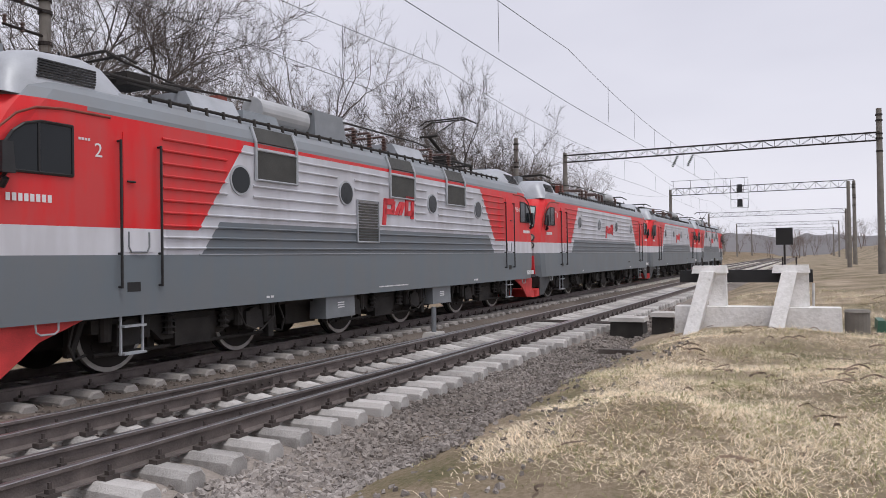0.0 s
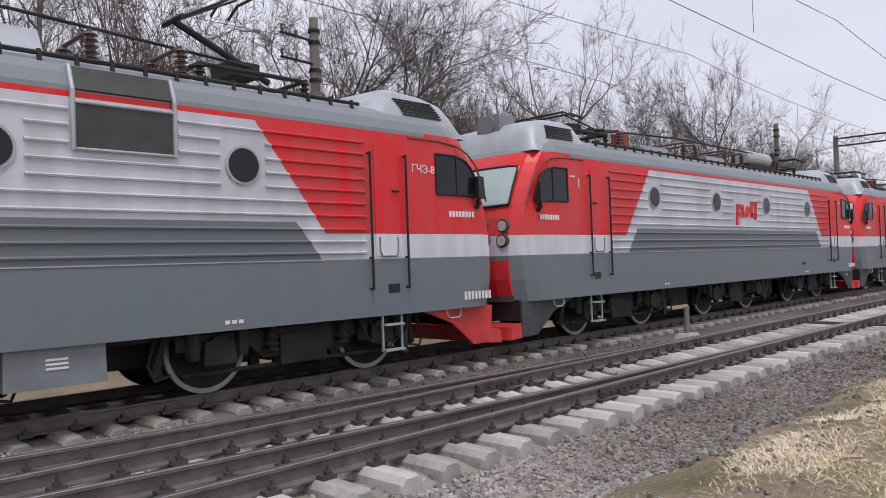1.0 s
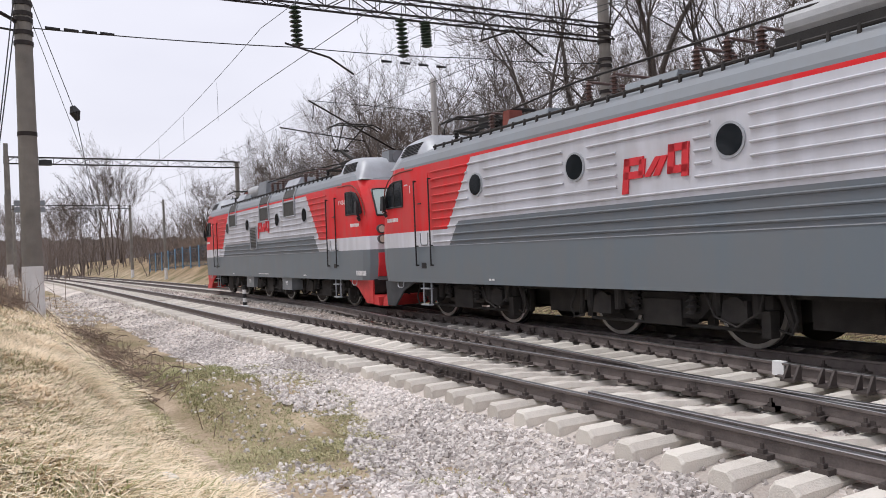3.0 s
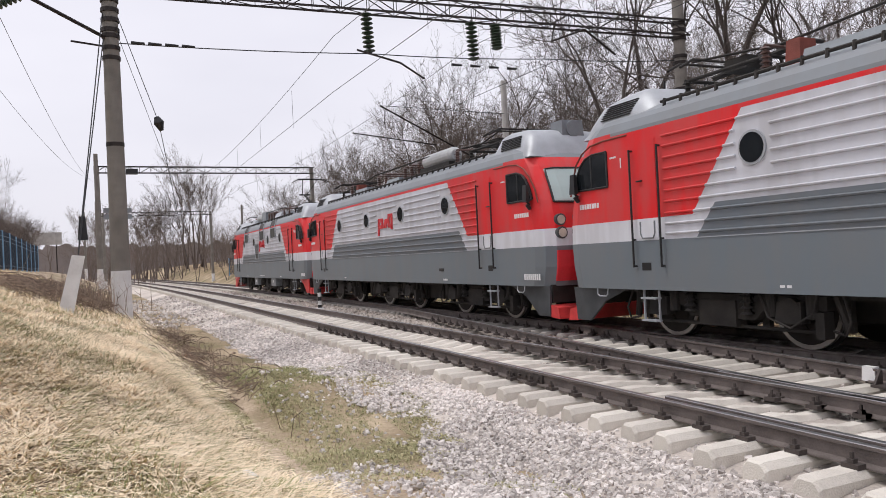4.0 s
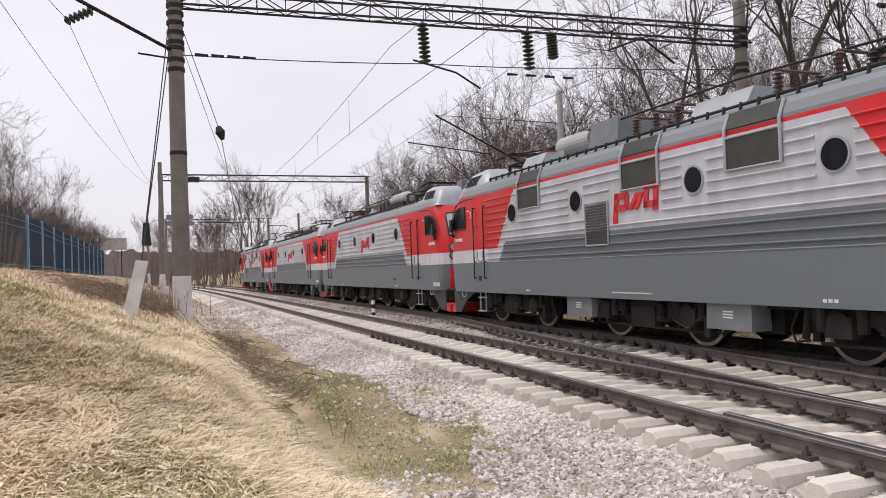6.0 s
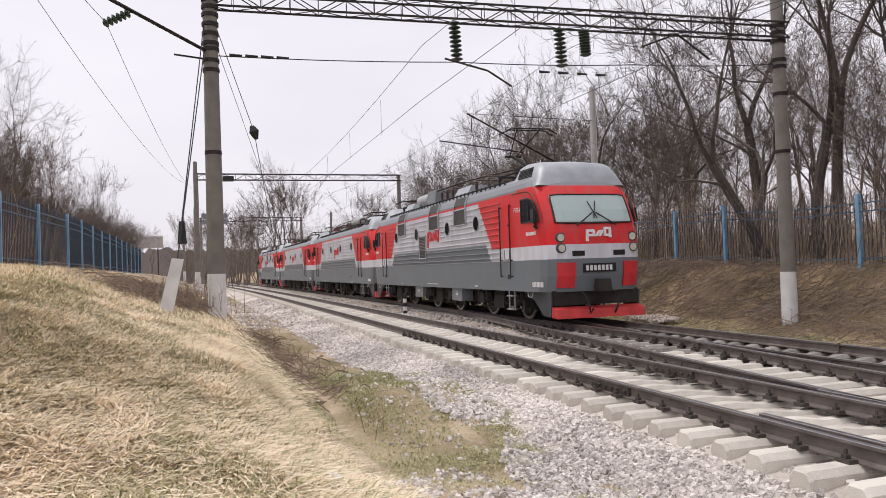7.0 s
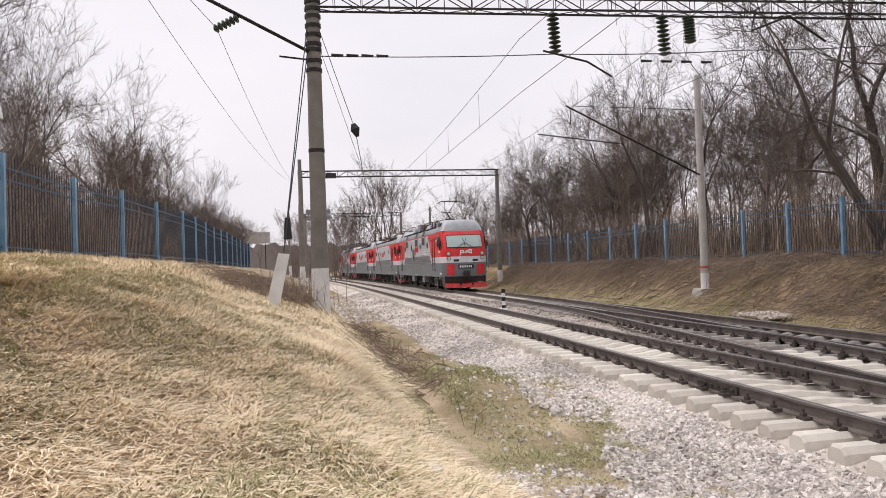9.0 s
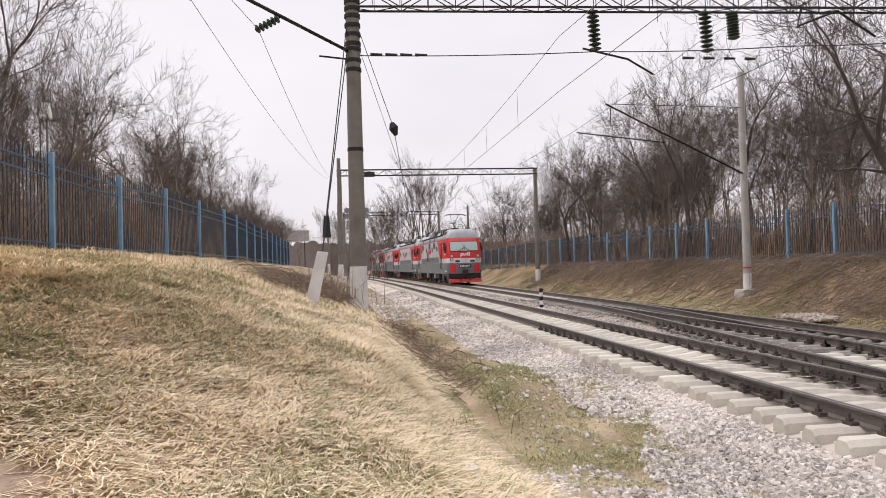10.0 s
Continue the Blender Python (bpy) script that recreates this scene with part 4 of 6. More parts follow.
def bogie(loco, xc):
    bm = bmesh.new()
    for s in (-1, 1):
        y0, y1 = sorted((s * 1.02, s * 1.18))
        prism(bm, [(xc - 2.0, 0.62), (xc - 2.0, 0.82), (xc + 2.0, 0.82), (xc + 2.0, 0.62), (xc + 0.9, 0.6), (xc + 0.7, 0.42), (xc - 0.7, 0.42), (xc - 0.9, 0.6)], "y", y0, y1)
        for ax in (-1.42, 1.42):
            tube(bm, (xc + ax, s * 1.0, 0.6), (xc + ax, s * 1.28, 0.6), 0.2, n=14)
            for d in (-0.36, 0.36):
                tube(bm, (xc + ax + d, s * 1.2, 0.5), (xc + ax + d, s * 1.2, 0.92), 0.09, n=10)
        for d in (-0.62, 0.62):
            insulator(bm, xc + d, s * 1.25, 0.5, 0.42, 0.12)
        path_tube(bm, [(xc + 0.9, s * 1.3, 0.88), (xc + 1.1, s * 1.34, 0.5), (xc + 1.5, s * 1.34, 0.36), (xc + 1.9, s * 1.34, 0.6), (xc + 1.95, s * 1.3, 0.88)], 0.018)
        box(bm, xc - 0.45, xc + 0.35, s * 1.1 - 0.12, s * 1.1 + 0.12, 0.3, 0.72)
        box(bm, xc + 1.85, xc + 2.0, s * 1.15 - 0.1, s * 1.15 + 0.1, 0.22, 0.6)
        tube(bm, (xc - 1.9, s * 1.1, 0.3), (xc + 1.9, s * 1.1, 0.3), 0.03)
        for ax in (-1.42, 1.42):
            box(bm, xc + ax - 0.24, xc + ax + 0.24, s * 1.2 - 0.1, s * 1.2 + 0.1, 0.42, 0.74, taper=0.03)
            for d in (-0.72, 0.72):
                prism(bm, [(xc + ax + d - 0.07, 0.3), (xc + ax + d + 0.07, 0.3), (xc + ax + d + 0.05, 0.86), (xc + ax + d - 0.05, 0.86)], "y", s * 0.9 - 0.05, s * 0.9 + 0.05)
        for d in (-2.25, 2.25):
            tube(bm, (xc + d, s * 1.05, 0.35), (xc + d * 0.93, s * 1.12, 0.9), 0.06)
            path_tube(bm, [(xc + d, s * 1.15, 0.85), (xc + d * 1.06, s * 1.2, 0.5), (xc + d * 1.02, s * 1.2, 0.3), (xc + d * 0.92, s * 1.15, 0.34)], 0.022)
    box(bm, xc - 0.5, xc + 0.5, -1.0, 1.0, 0.35, 0.85)
    for ax in (-1.42, 1.42):
        box(bm, xc + ax - 0.3 - 0.5 * (ax > 0), xc + ax + 0.3 + 0.5 * (ax < 0), -0.65, 0.65, 0.32, 0.95)
    frame_ = part("bogie", bm, M_UNDER, loco, "black bogie frame with springs and dampers")
    for ax in (-1.42, 1.42):
        bm = bmesh.new()
        tube(bm, (0, -0.76, 0), (0, 0.76, 0), 0.1, n=12)
        for s in (-1, 1):
            tube(bm, (0, s * 0.72, 0), (0, s * 0.86, 0), 0.52, n=32)
            tube(bm, (0, s * 0.80, 0), (0, s * 0.875, 0), 0.6, n=32, mi=1)
            tube(bm, (0, s * 0.70, 0), (0, s * 0.74, 0), 0.63, n=32)
            tube(bm, (0, s * 0.86, 0), (0, s * 0.885, 0), 0.53, n=32)
            for k in range(5):
                a = 2 * math.pi * k / 5
                tube(bm, (0.32 * math.cos(a), s * 0.885, 0.32 * math.sin(a)), (0.32 * math.cos(a), s * 0.9, 0.32 * math.sin(a)), 0.09, n=8)
        w = part("wheelset", bm, [M_WHEEL, M_TREAD], frame_, "steel wheelset with a bright worn rim")
        w.location = (xc + ax, 0, 0.6)


def pantograph(loco, xc, e, raised):
    bm = bmesh.new()
    for y in (-0.55, 0.55):
        tube(bm, (xc - 0.9, y, 4.62), (xc + 0.9, y, 4.62), 0.035)
    for x in (-0.9, 0.9):
        tube(bm, (xc + x, -0.6, 4.62), (xc + x, 0.6, 4.62), 0.035)
        for y in (-0.55, 0.55):
            insulator(bm, xc + x, y, 4.22, 0.4, 0.09)
    if raised:
        k, t = Vector((xc + e * 1.0, 0, 5.35)), Vector((xc - e * 0.3, 0, 6.05))
        tube(bm, (xc - e * 0.6, 0, 4.66), k, 0.055, n=8)
        for s in (-1, 1):
            tube(bm, k + Vector((0, s * 0.12, 0)), t + Vector((0, s * 0.4, 0)), 0.02)
    else:
        k, t = Vector((xc + e * 1.25, 0, 4.82)), Vector((xc - e * 0.8, 0, 4.95))
        tube(bm, (xc - e * 0.8, 0, 4.68), k, 0.055)
        for s in (-1, 1):
            tube(bm, k + Vector((0, s * 0.15, 0)), t + Vector((0, s * 0.5, 0)), 0.022)
    tube(bm, k - Vector((0, 0.3, 0)), k + Vector((0, 0.3, 0)), 0.04)
    for d in (-0.16, 0.16):
        pts = [t + Vector((d, y, z)) for y, z in ((-0.95, -0.16), (-0.65, 0.0), (0.65, 0.0), (0.95, -0.16))]
        path_tube(bm, pts, 0.025)
    box(bm, xc - 0.25, xc + 0.25, -0.3, 0.3, 4.62, 4.84)
    part("pantograph", bm, M_UNDER, loco, "raised black pantograph" if raised else "folded black pantograph")


def logo(loco, x, s, w):
    """Three slanted red letter-like strokes on the side."""
    bm = bmesh.new()
    y0, y1 = sorted((s * 1.5, s * 1.53))
    k = w / 1.3

    for pts in EMBLEM:
        prism(bm, [(x + (a * k if s < 0 else -a * k), 2.78 + b * k) for a, b in pts], "y", y0, y1)
    part("side_emblem", bm, M_LOGO, loco, "red company mark on the side")


def bars_text(loco, name, x, s, z, w, h, count, material):
    bm = bmesh.new()
    y0, y1 = sorted((s * 1.5, s * 1.507))
    st = w / count
    for k in range(count):
        box(bm, x - w / 2 + st * k, x - w / 2 + st * (k + 0.68), y0, y1, z - h / 2, z + h / 2)
    part(name, bm, material, loco)


def digit(loco, x, s, z, word, size):
    cu = bpy.data.curves.new("cab_number", "FONT")
    cu.body, cu.size, cu.extrude, cu.align_x, cu.align_y = word, size, 0.003, "CENTER", "CENTER"
    tmp = new("tmp", cu)
    me = bpy.data.meshes.new_from_object(tmp.evaluated_get(bpy.context.evaluated_depsgraph_get()))
    bpy.data.objects.remove(tmp)
    me.transform(Matrix.Translation((x, s * 1.506, z)) @ (Matrix.Rotation(radians(180), 4, "Z") if s > 0 else Matrix()) @ Matrix.Rotation(radians(90), 4, "X"))
    me.materials.clear()
    me.materials.append(M_WHITEP)
    ob = new("cab_number", me)
    ob.parent = loco


def roof_gear(loco, kind):
    def walkway(s):
        def fn(bm):
            path_tube(bm, [(-7.3, s * 1.28, 4.2), (7.3, s * 1.28, 4.2)], 0.028)
            for k in range(36):
                x = -7.2 + 0.41 * k
                tube(bm, (x, s * 1.3, 4.1), (x, s * 1.28, 4.24), 0.03)
        return fn
    for s in (-1, 1):
        add("roof_conduit", walkway(s), M_UNDER, loco, "black conduit along the roof edge")
    if kind == "vents":
        def ridge(bm, x0, x1):
            prism(bm, [(-1.0, 4.2), (-0.75, 4.62), (0.75, 4.62), (1.0, 4.2)], "x", x0, x1)
        add("roof_hatch", lambda bm: ridge(bm, -5.9, -4.7), M_ROOFL, loco, "pale sloped roof hatch")
        add("roof_hatch", lambda bm: box(bm, -4.65, -3.5, -0.95, 0.95, 4.2, 4.5, taper=0.08), M_ROOF, loco)
        add("roof_hatch", lambda bm: ridge(bm, 1.3, 2.8), M_ROOFL, loco, "pale sloped roof hatch")
        add("roof_box", lambda bm: box(bm, -2.35, -1.1, -0.95, 0.95, 4.2, 4.88, taper=0.08), M_GREYP, loco)
        add("air_tank", lambda bm: tube(bm, (-4.0, -0.62, 4.6), (-2.45, -0.62, 4.6), 0.27, n=20), M_CYL, loco, "pale cylindrical air tank")
        tx = (-0.6, 0.1, 0.8)
    else:
        add("roof_hatch", lambda bm: prism(bm, [(-1.0, 4.2), (-0.9, 4.44), (0.9, 4.44), (1.0, 4.2)], "x", -4.6, -3.2), M_ROOF, loco, "low grey roof hatch")
        add("roof_hatch", lambda bm: prism(bm, [(-1.0, 4.2), (-0.9, 4.44), (0.9, 4.44), (1.0, 4.2)], "x", -1.0, 0.2), M_ROOF, loco, "low grey roof hatch")
        add("air_tank", lambda bm: [tube(bm, (2.1, -0.6, 4.66), (4.0, -0.6, 4.66), 0.25, n=18), tube(bm, (4.0, -0.6, 4.66), (4.1, -0.6, 4.66), 0.25, 0.16, n=18)], M_CYL, loco, "pale cylindrical air tank")
        add("tank_cradle", lambda bm: box(bm, 2.0, 4.2, -0.9, -0.3, 4.2, 4.46), M_UNDER, loco)
        tx = (-2.1, -1.4, 0.5, 1.1, 1.7)
    for x in (-5.4 if kind == "plain" else 3.4, *tx, 4.6):
        def stack(bm, x=x):
            for y in (-0.8, 0.1):
                insulator(bm, x, y, 4.2, 0.5, 0.1)
            tube(bm, (x, -0.8, 4.72), (x, 0.1, 4.72), 0.03)
        add("roof_insulator", stack, M_BRAKE, loco, "stack of brown roof insulators")
    add("roof_bus_bar", lambda bm: path_tube(bm, [(-6.0, -0.3, 4.78), (-2.5, -0.8, 4.8), (2.5, -0.8, 4.8), (6.0, -0.3, 4.78)], 0.022), M_UNDER, loco)
    add("breaker_box", lambda bm: box(bm, -5.1, -4.8, -0.75, -0.35, 4.2, 4.7, taper=0.03), M_RUST, loco, "rust-brown breaker box on the roof")


def locomotive(kind, label):
    loco = thing("locomotive", label, "locomotive", "locomotives of the train")
    body_mesh(loco)
    for s in (-1, 1):
        for i, z in enumerate((1.86, 2.03, 2.21, 2.41, 2.60, 2.79, 2.98, 3.17, 3.37, 3.55)):
            e = HALF - 3.3
            gaps = []
            if kind == "vents" and z > 2.98:
                gaps = [(-5.05, -3.75), (-0.23, 1.1), (2.85, 4.17)]
            if kind == "vents" and 1.95 < z < 3.0:
                gaps = gaps + [(-1.68, -0.68)]
            if kind == "vents" and 2.45 < z < 3.2:
                gaps = gaps + [(-0.68, 1.1)]
            if 2.7 < z < 3.4:
                gaps = gaps + [(p - 0.34, p + 0.34) for p in PORTS[kind]]
            if kind == "plain" and 2.5 < z < 3.2:
                gaps = gaps + [(-0.68, 1.0)]
            gaps.sort()
            a = -e
            for g0, g1 in gaps + [(e, e)]:
                if g0 - a > 0.15:
                    add("rib", lambda bm, a=a, g0=g0: prism(bm, [(s * 1.495, z - 0.024), (s * 1.528, z - 0.016), (s * 1.536, z + 0.004), (s * 1.522, z + 0.02), (s * 1.495, z + 0.024)], "x", a, g0), M_PAINT, loco)
                a = max(a, g1)
        for p in PORTS[kind]:
            def port(bm, p=p, s=s):
                disc(bm, p, s * 1.49, 3.06, 0.265, 0.035, s)
            pw = add("porthole", port, M_ROOFL, loco, "round porthole with a pale rim")
            add("pane", lambda bm, p=p, s=s: disc(bm, p, s * 1.5, 3.06, 0.228, 0.032, s), M_GLASS, pw)
        for e in (-1, 1):
            cab_window(loco, e, s)
            door_side(loco, e, s)
            bars_text(loco, "body_number", e * (HALF - 1.1), s, 2.5, 0.66, 0.1, 8, M_WHITEP)
            bars_text(loco, "depot_mark", e * (HALF - 1.92), s, 3.36, 0.2, 0.035, 4, M_WHITEP) if kind == "plain" or e < 0 else None
        if kind == "vents":
            for x0, x1 in ((-5.0, -3.8), (-0.18, 1.05), (2.9, 4.12)):
                def panel(bm, x0=x0, x1=x1, s=s):
                    box(bm, x0, x1, *sorted((s * 1.49, s * 1.53)), 3.1, 3.64)
                    v = [(x0, s * 1.5, 3.78), (x1, s * 1.5, 3.78), (x1, s * 1.39, 4.06), (x0, s * 1.39, 4.06)]
                    a = [bm.verts.new((p[0], p[1] + s * 0.03, p[2] + 0.01)) for p in v]
                    b = [bm.verts.new((p[0], p[1] - s * 0.05, p[2] - 0.03)) for p in v]
                    bm.faces.new(a)
                    bm.faces.new(b[::-1])
                    for i in range(4):
                        bm.faces.new((a[i], a[(i + 1) % 4], b[(i + 1) % 4], b[i]))
                w = add("air_filter", panel, M_MESH, loco, "dusty grey air filter panel")

                def fr(bm, x0=x0, x1=x1, s=s):
                    for x in (x0, x1):
                        path_tube(bm, [(x, s * 1.535, 3.08), (x, s * 1.535, 3.78), (x, s * 1.42, 4.08)], 0.03)
                    for z in (3.1, 3.64):
                        tube(bm, (x0, s * 1.535, z), (x1, s * 1.535, z), 0.02)
                add("filter_frame", fr, M_ROOFL, w)

            def grille(bm, s=s):
                for k in range(14):
                    z = 2.05 + 0.062 * k
                    box(bm, -1.6, -0.76, *sorted((s * 1.49, s * 1.528)), z, z + 0.035)
            g = add("side_grille", grille, M_MESH, loco, "grey louvred grille in the side")
            add("grille_frame", lambda bm, s=s: path_tube(bm, [(-1.63, s * 1.53, 2.02), (-0.73, s * 1.53, 2.02), (-0.73, s * 1.53, 2.95), (-1.63, s * 1.53, 2.95), (-1.63, s * 1.53, 2.02)], 0.022), M_ROOFL, g)
            logo(loco, 0.2, s, 1.5)
            for x in (-2.2, 2.7):
                def bx(bm, x=x, s=s):
                    box(bm, x - 0.55, x + 0.55, *sorted((s * 1.02, s * 1.44)), 0.42, 0.87, taper=0.01)
                eq = add("equipment_box", bx, M_GREYP, loco, "grey equipment box under the body")
                add("box_marks", lambda bm, x=x, s=s: [box(bm, x - 0.12, x + 0.12, *sorted((s * 1.44, s * 1.446)), z, z + 0.025) for z in (0.62, 0.67, 0.72)], M_WHITEP, eq)
            bars_text(loco, "notice_marks", 0.0, s, 1.0, 1.4, 0.03, 24, M_WHITEP)
        else:
            logo(loco, 0.14, s, 1.4)
            add("recess_handle", lambda bm, s=s: box(bm, 4.5, 4.8, *sorted((s * 1.5, s * 1.515)), 1.22, 1.3), M_HANDR, loco)
        digit(loco, -(HALF - 2.14), s, 3.22, "1" if kind == "plain" else "2", 0.28)
        if kind == "vents":
            digit(loco, HALF - 2.02, s, 3.22, "\u0413\u0427\u042d-8", 0.19)
        bars_text(loco, "fleet_number", HALF - 0.75, s, 1.08, 0.72, 0.14, 8, M_WHITEP)
        bars_text(loco, "jack_marks", -4.6, s, 0.98, 0.24, 0.04, 2, M_WHITEP)
        bars_text(loco, "jack_marks", 4.9, s, 0.98, 0.3, 0.05, 3, M_WHITEP)
        add("skirt_line", lambda bm, s=s: box(bm, -6.4, 6.4, *sorted((s * 1.5, s * 1.512)), 1.755, 1.77), M_ROOFL, loco)
    for e in (-1, 1):
        cab_front(loco, e, kind == "vents")
    for xc in (-6.22, 0.0, 6.22):
        bogie(loco, xc)
    roof_gear(loco, kind)
    pantograph(loco, -6.5, 1, False)
    pantograph(loco, 5.9, -1, kind == "vents")
    add("underframe", lambda bm: [box(bm, -9.2, 9.2, -1.1, 1.1, 0.78, 0.9), box(bm, -8.6, 8.6, -0.45, 0.45, 0.4, 0.8), box(bm, -3.4, -2.4, -0.9, 0.9, 0.35, 0.8), box(bm, 2.4, 3.4, -0.9, 0.9, 0.35, 0.8)], M_UNDER, loco)
    return loco


PORTS = {"plain": [-5.1, -1.75, 1.65, 5.1], "vents": [-5.4, -2.05, 2.05, 5.08]}
HALF = 10.47     # the type with side filters is a little longer
loco_a = locomotive("vents", "grey, silver and red electric locomotive leading the train")
HALF = 10.37
loco_b = locomotive("plain", "grey, silver and red electric locomotive with four portholes and closed sides")
loco_c = copy_thing(loco_b, Matrix())
loco_d = copy_thing(loco_a, Matrix())
tagged(loco_d, "grey, silver and red electric locomotive, last of the train")
for o in list(loco_d.children):
    if o.name.startswith("roof_headlamp") and o.data.vertices[0].co.x > 0:
        bpy.data.objects.remove(o)
for o in loco_d.children:
    if o.name.startswith("plough"):
        o.data = o.data.copy()
        o.data.materials.clear()
        o.data.materials.append(M_REDPL if o.name.startswith("plough_lip") else M_GREYD)
        tagged(o, "red front plate of the snow plough" if o.name.startswith("plough_lip") else "dark grey side of the snow plough")

# ---- masts, gantries and wires ----
def mast(name, x, y, top, label, r0=0.22, r1=0.15, white=1.3, material=None, group="catenary masts", clamps=True, bands=(0.4, 0.75, 1.6, 1.9, 2.7)):
    z = ground_z(x, y) - 0.3
    m = thing(name, label, "mast", group)
    add("shaft", lambda bm: tube(bm, (x, y, z), (x, y, top), r0, r1, n=20), material or M_POLE, m)
    if white:
        add("white_base", lambda bm: tube(bm, (x, y, z - 0.05), (x, y, z + 0.3 + white), r0 + 0.012, r0 + 0.006 - (r0 - r1) * (white + 0.3) / (top - z), n=20), M_WHITE, m, "whitewashed base")
    if clamps:
        for zz in bands:
            add("clamp", lambda bm, zz=zz: tube(bm, (x, y, top - zz - 0.05), (x, y, top - zz + 0.05), r1 + 0.045, n=16), M_STEEL, m, "steel clamp ring")
    return m


def truss(name, a, b, h=0.45, w=0.4, label="dark steel lattice beam across the tracks", n=None):
    """A lattice beam between two points, square in section."""
    a, b = Vector(a), Vector(b)
    d = (b - a)
    ln = d.length
    d.normalize()
    side = Vector((-d.y, d.x, 0)).normalized() * w / 2
    up = Vector((0, 0, h))
    t = thing(name, label, "gantry beam", "gantry beams")
    n = n or max(8, int(ln / 0.75))
    for s in (-1, 1):
        for k in (0, 1):
            add("chord", lambda bm, s=s, k=k: bar(bm, a + side * s + up * k, b + side * s + up * k, 0.05), M_STEEL, t)

        def lace(bm, s=s):
            for i in range(n):
                p, q = a + d * (ln * i / n) + side * s, a + d * (ln * (i + 1) / n) + side * s
                tube(bm, p + (up if i % 2 else Vector()), q + (Vector() if i % 2 else up), 0.016, n=4)
                tube(bm, p, p + up, 0.012, n=4)
        add("lacing", lace, M_STEEL, t)

    def flat(bm):
        for i in range(n):
            p, q = a + d * (ln * i / n), a + d * (ln * (i + 1) / n)
            s = 1 if i % 2 else -1
            tube(bm, p + side * s, q - side * s, 0.014, n=4)
            tube(bm, p + side * s + up, q - side * s + up, 0.014, n=4)
    add("cross_lacing", flat, M_STEEL, t)
    return t


def string_insulator(p, d, length=0.75, r=0.12, discs=7, label="hanging string of dark glass insulators"):
    p, d = Vector(p), Vector(d).normalized()
    t = thing("insulator_string", label, "insulator", "insulator strings")

    add("rod", lambda bm: tube(bm, p, p + d * length, 0.02, n=6), M_STEEL, t)
    for i in range(discs):
        c = p + d * (0.08 + (length - 0.16) * i / (discs - 1))
        add("disc", lambda bm, c=c: [tube(bm, c, c + d * 0.02, r * 0.9, r, n=14), tube(bm, c + d * 0.02, c + d * 0.07, r, r * 0.4, n=14)], M_INS, t)
    return t


WIRES = []


def wire(name, pts, r=0.01, sag=0.0, label="thin dark overhead wire", steps=14):
    bm = bmesh.new()
    out = []
    for a, b in zip(pts, pts[1:]):
        a, b = Vector(a), Vector(b)
        for i in range(steps):
            u = i / steps
            out.append(a.lerp(b, u) - Vector((0, 0, sag * 4 * u * (1 - u))))
    out.append(Vector(pts[-1]))
    path_tube(bm, out, r, 5)
    return tagged(part(name, bm, M_WIRE), label, "wire", "overhead wires")


TOP1 = 8.75
mast_l = mast("catenary_mast", -20.5, 0.55, 10.4, "tall brown concrete mast with whitewashed foot and steel clamps", 0.235, 0.17, 1.15, bands=(1.35, 1.6, 1.8, 2.0, 2.25, 2.5, 2.75, 2.9, 3.2, 3.45, 5.6))
mast_r = mast("catenary_mast", -18.0, 16.5, 9.3, "grey concrete mast with whitewashed foot beside the blue fence", 0.22, 0.17, 1.5, bands=(0.9, 1.1, 1.35, 1.9, 2.1, 2.9, 4.6))
truss("gantry_beam", (-20.9, 0.4, TOP1), (-17.9, 16.7, TOP1 - 0.75))
for u in (0.40, 0.585, 0.63):
    p = Vector((-20.5, 0.55, TOP1 - 0.05)).lerp(Vector((-18, 16.5, TOP1 - 0.78)), u)
    string_insulator(p, (0.0, 0.05, -1), 1.15 if u < 0.6 else 0.8, 0.17, 9)
# slim pale mast with a cantilever arm
slim = mast("slim_mast", -27.9, 15.9, 8.9, "slim pale concrete mast with red ring and square footing", 0.16, 0.12, 0.8, M_POLE2, clamps=False)
add("red_ring", lambda bm: tube(bm, (-27.9, 15.9, ground_z(-27.9, 15.9) + 1.0), (-27.9, 15.9, ground_z(-27.9, 15.9) + 1.06), 0.165, n=18), M_REDP, slim)
add("footing", lambda bm: box(bm, -28.3, -27.5, 15.5, 16.3, ground_z(-27.9, 15.9) - 0.2, ground_z(-27.9, 15.9) + 0.18, taper=0.05), M_POLE2, slim)
arm = thing("cantilever_arm", "black tubular cantilever arm held by a wire stay", "cantilever", "cantilever arms")
add("tube_arm", lambda bm: tube(bm, (-27.8, 15.8, 4.9), (-27.0, 10.0, 7.45), 0.035), M_STEEL, arm)
add("stay", lambda bm: tube(bm, (-27.8, 15.8, 7.5), (-27.0, 10.0, 7.45), 0.012), M_WIRE, arm)
add("steady_arm", lambda bm: path_tube(bm, [(-27.3, 12.4, 6.05), (-26.8, 8.8, 6.35)], 0.025), M_STEEL, arm)
add("drop_bracket", lambda bm: path_tube(bm, [(-27.0, 10.2, 7.35), (-27.0, 10.15, 6.75)], 0.02), M_STEEL, arm)
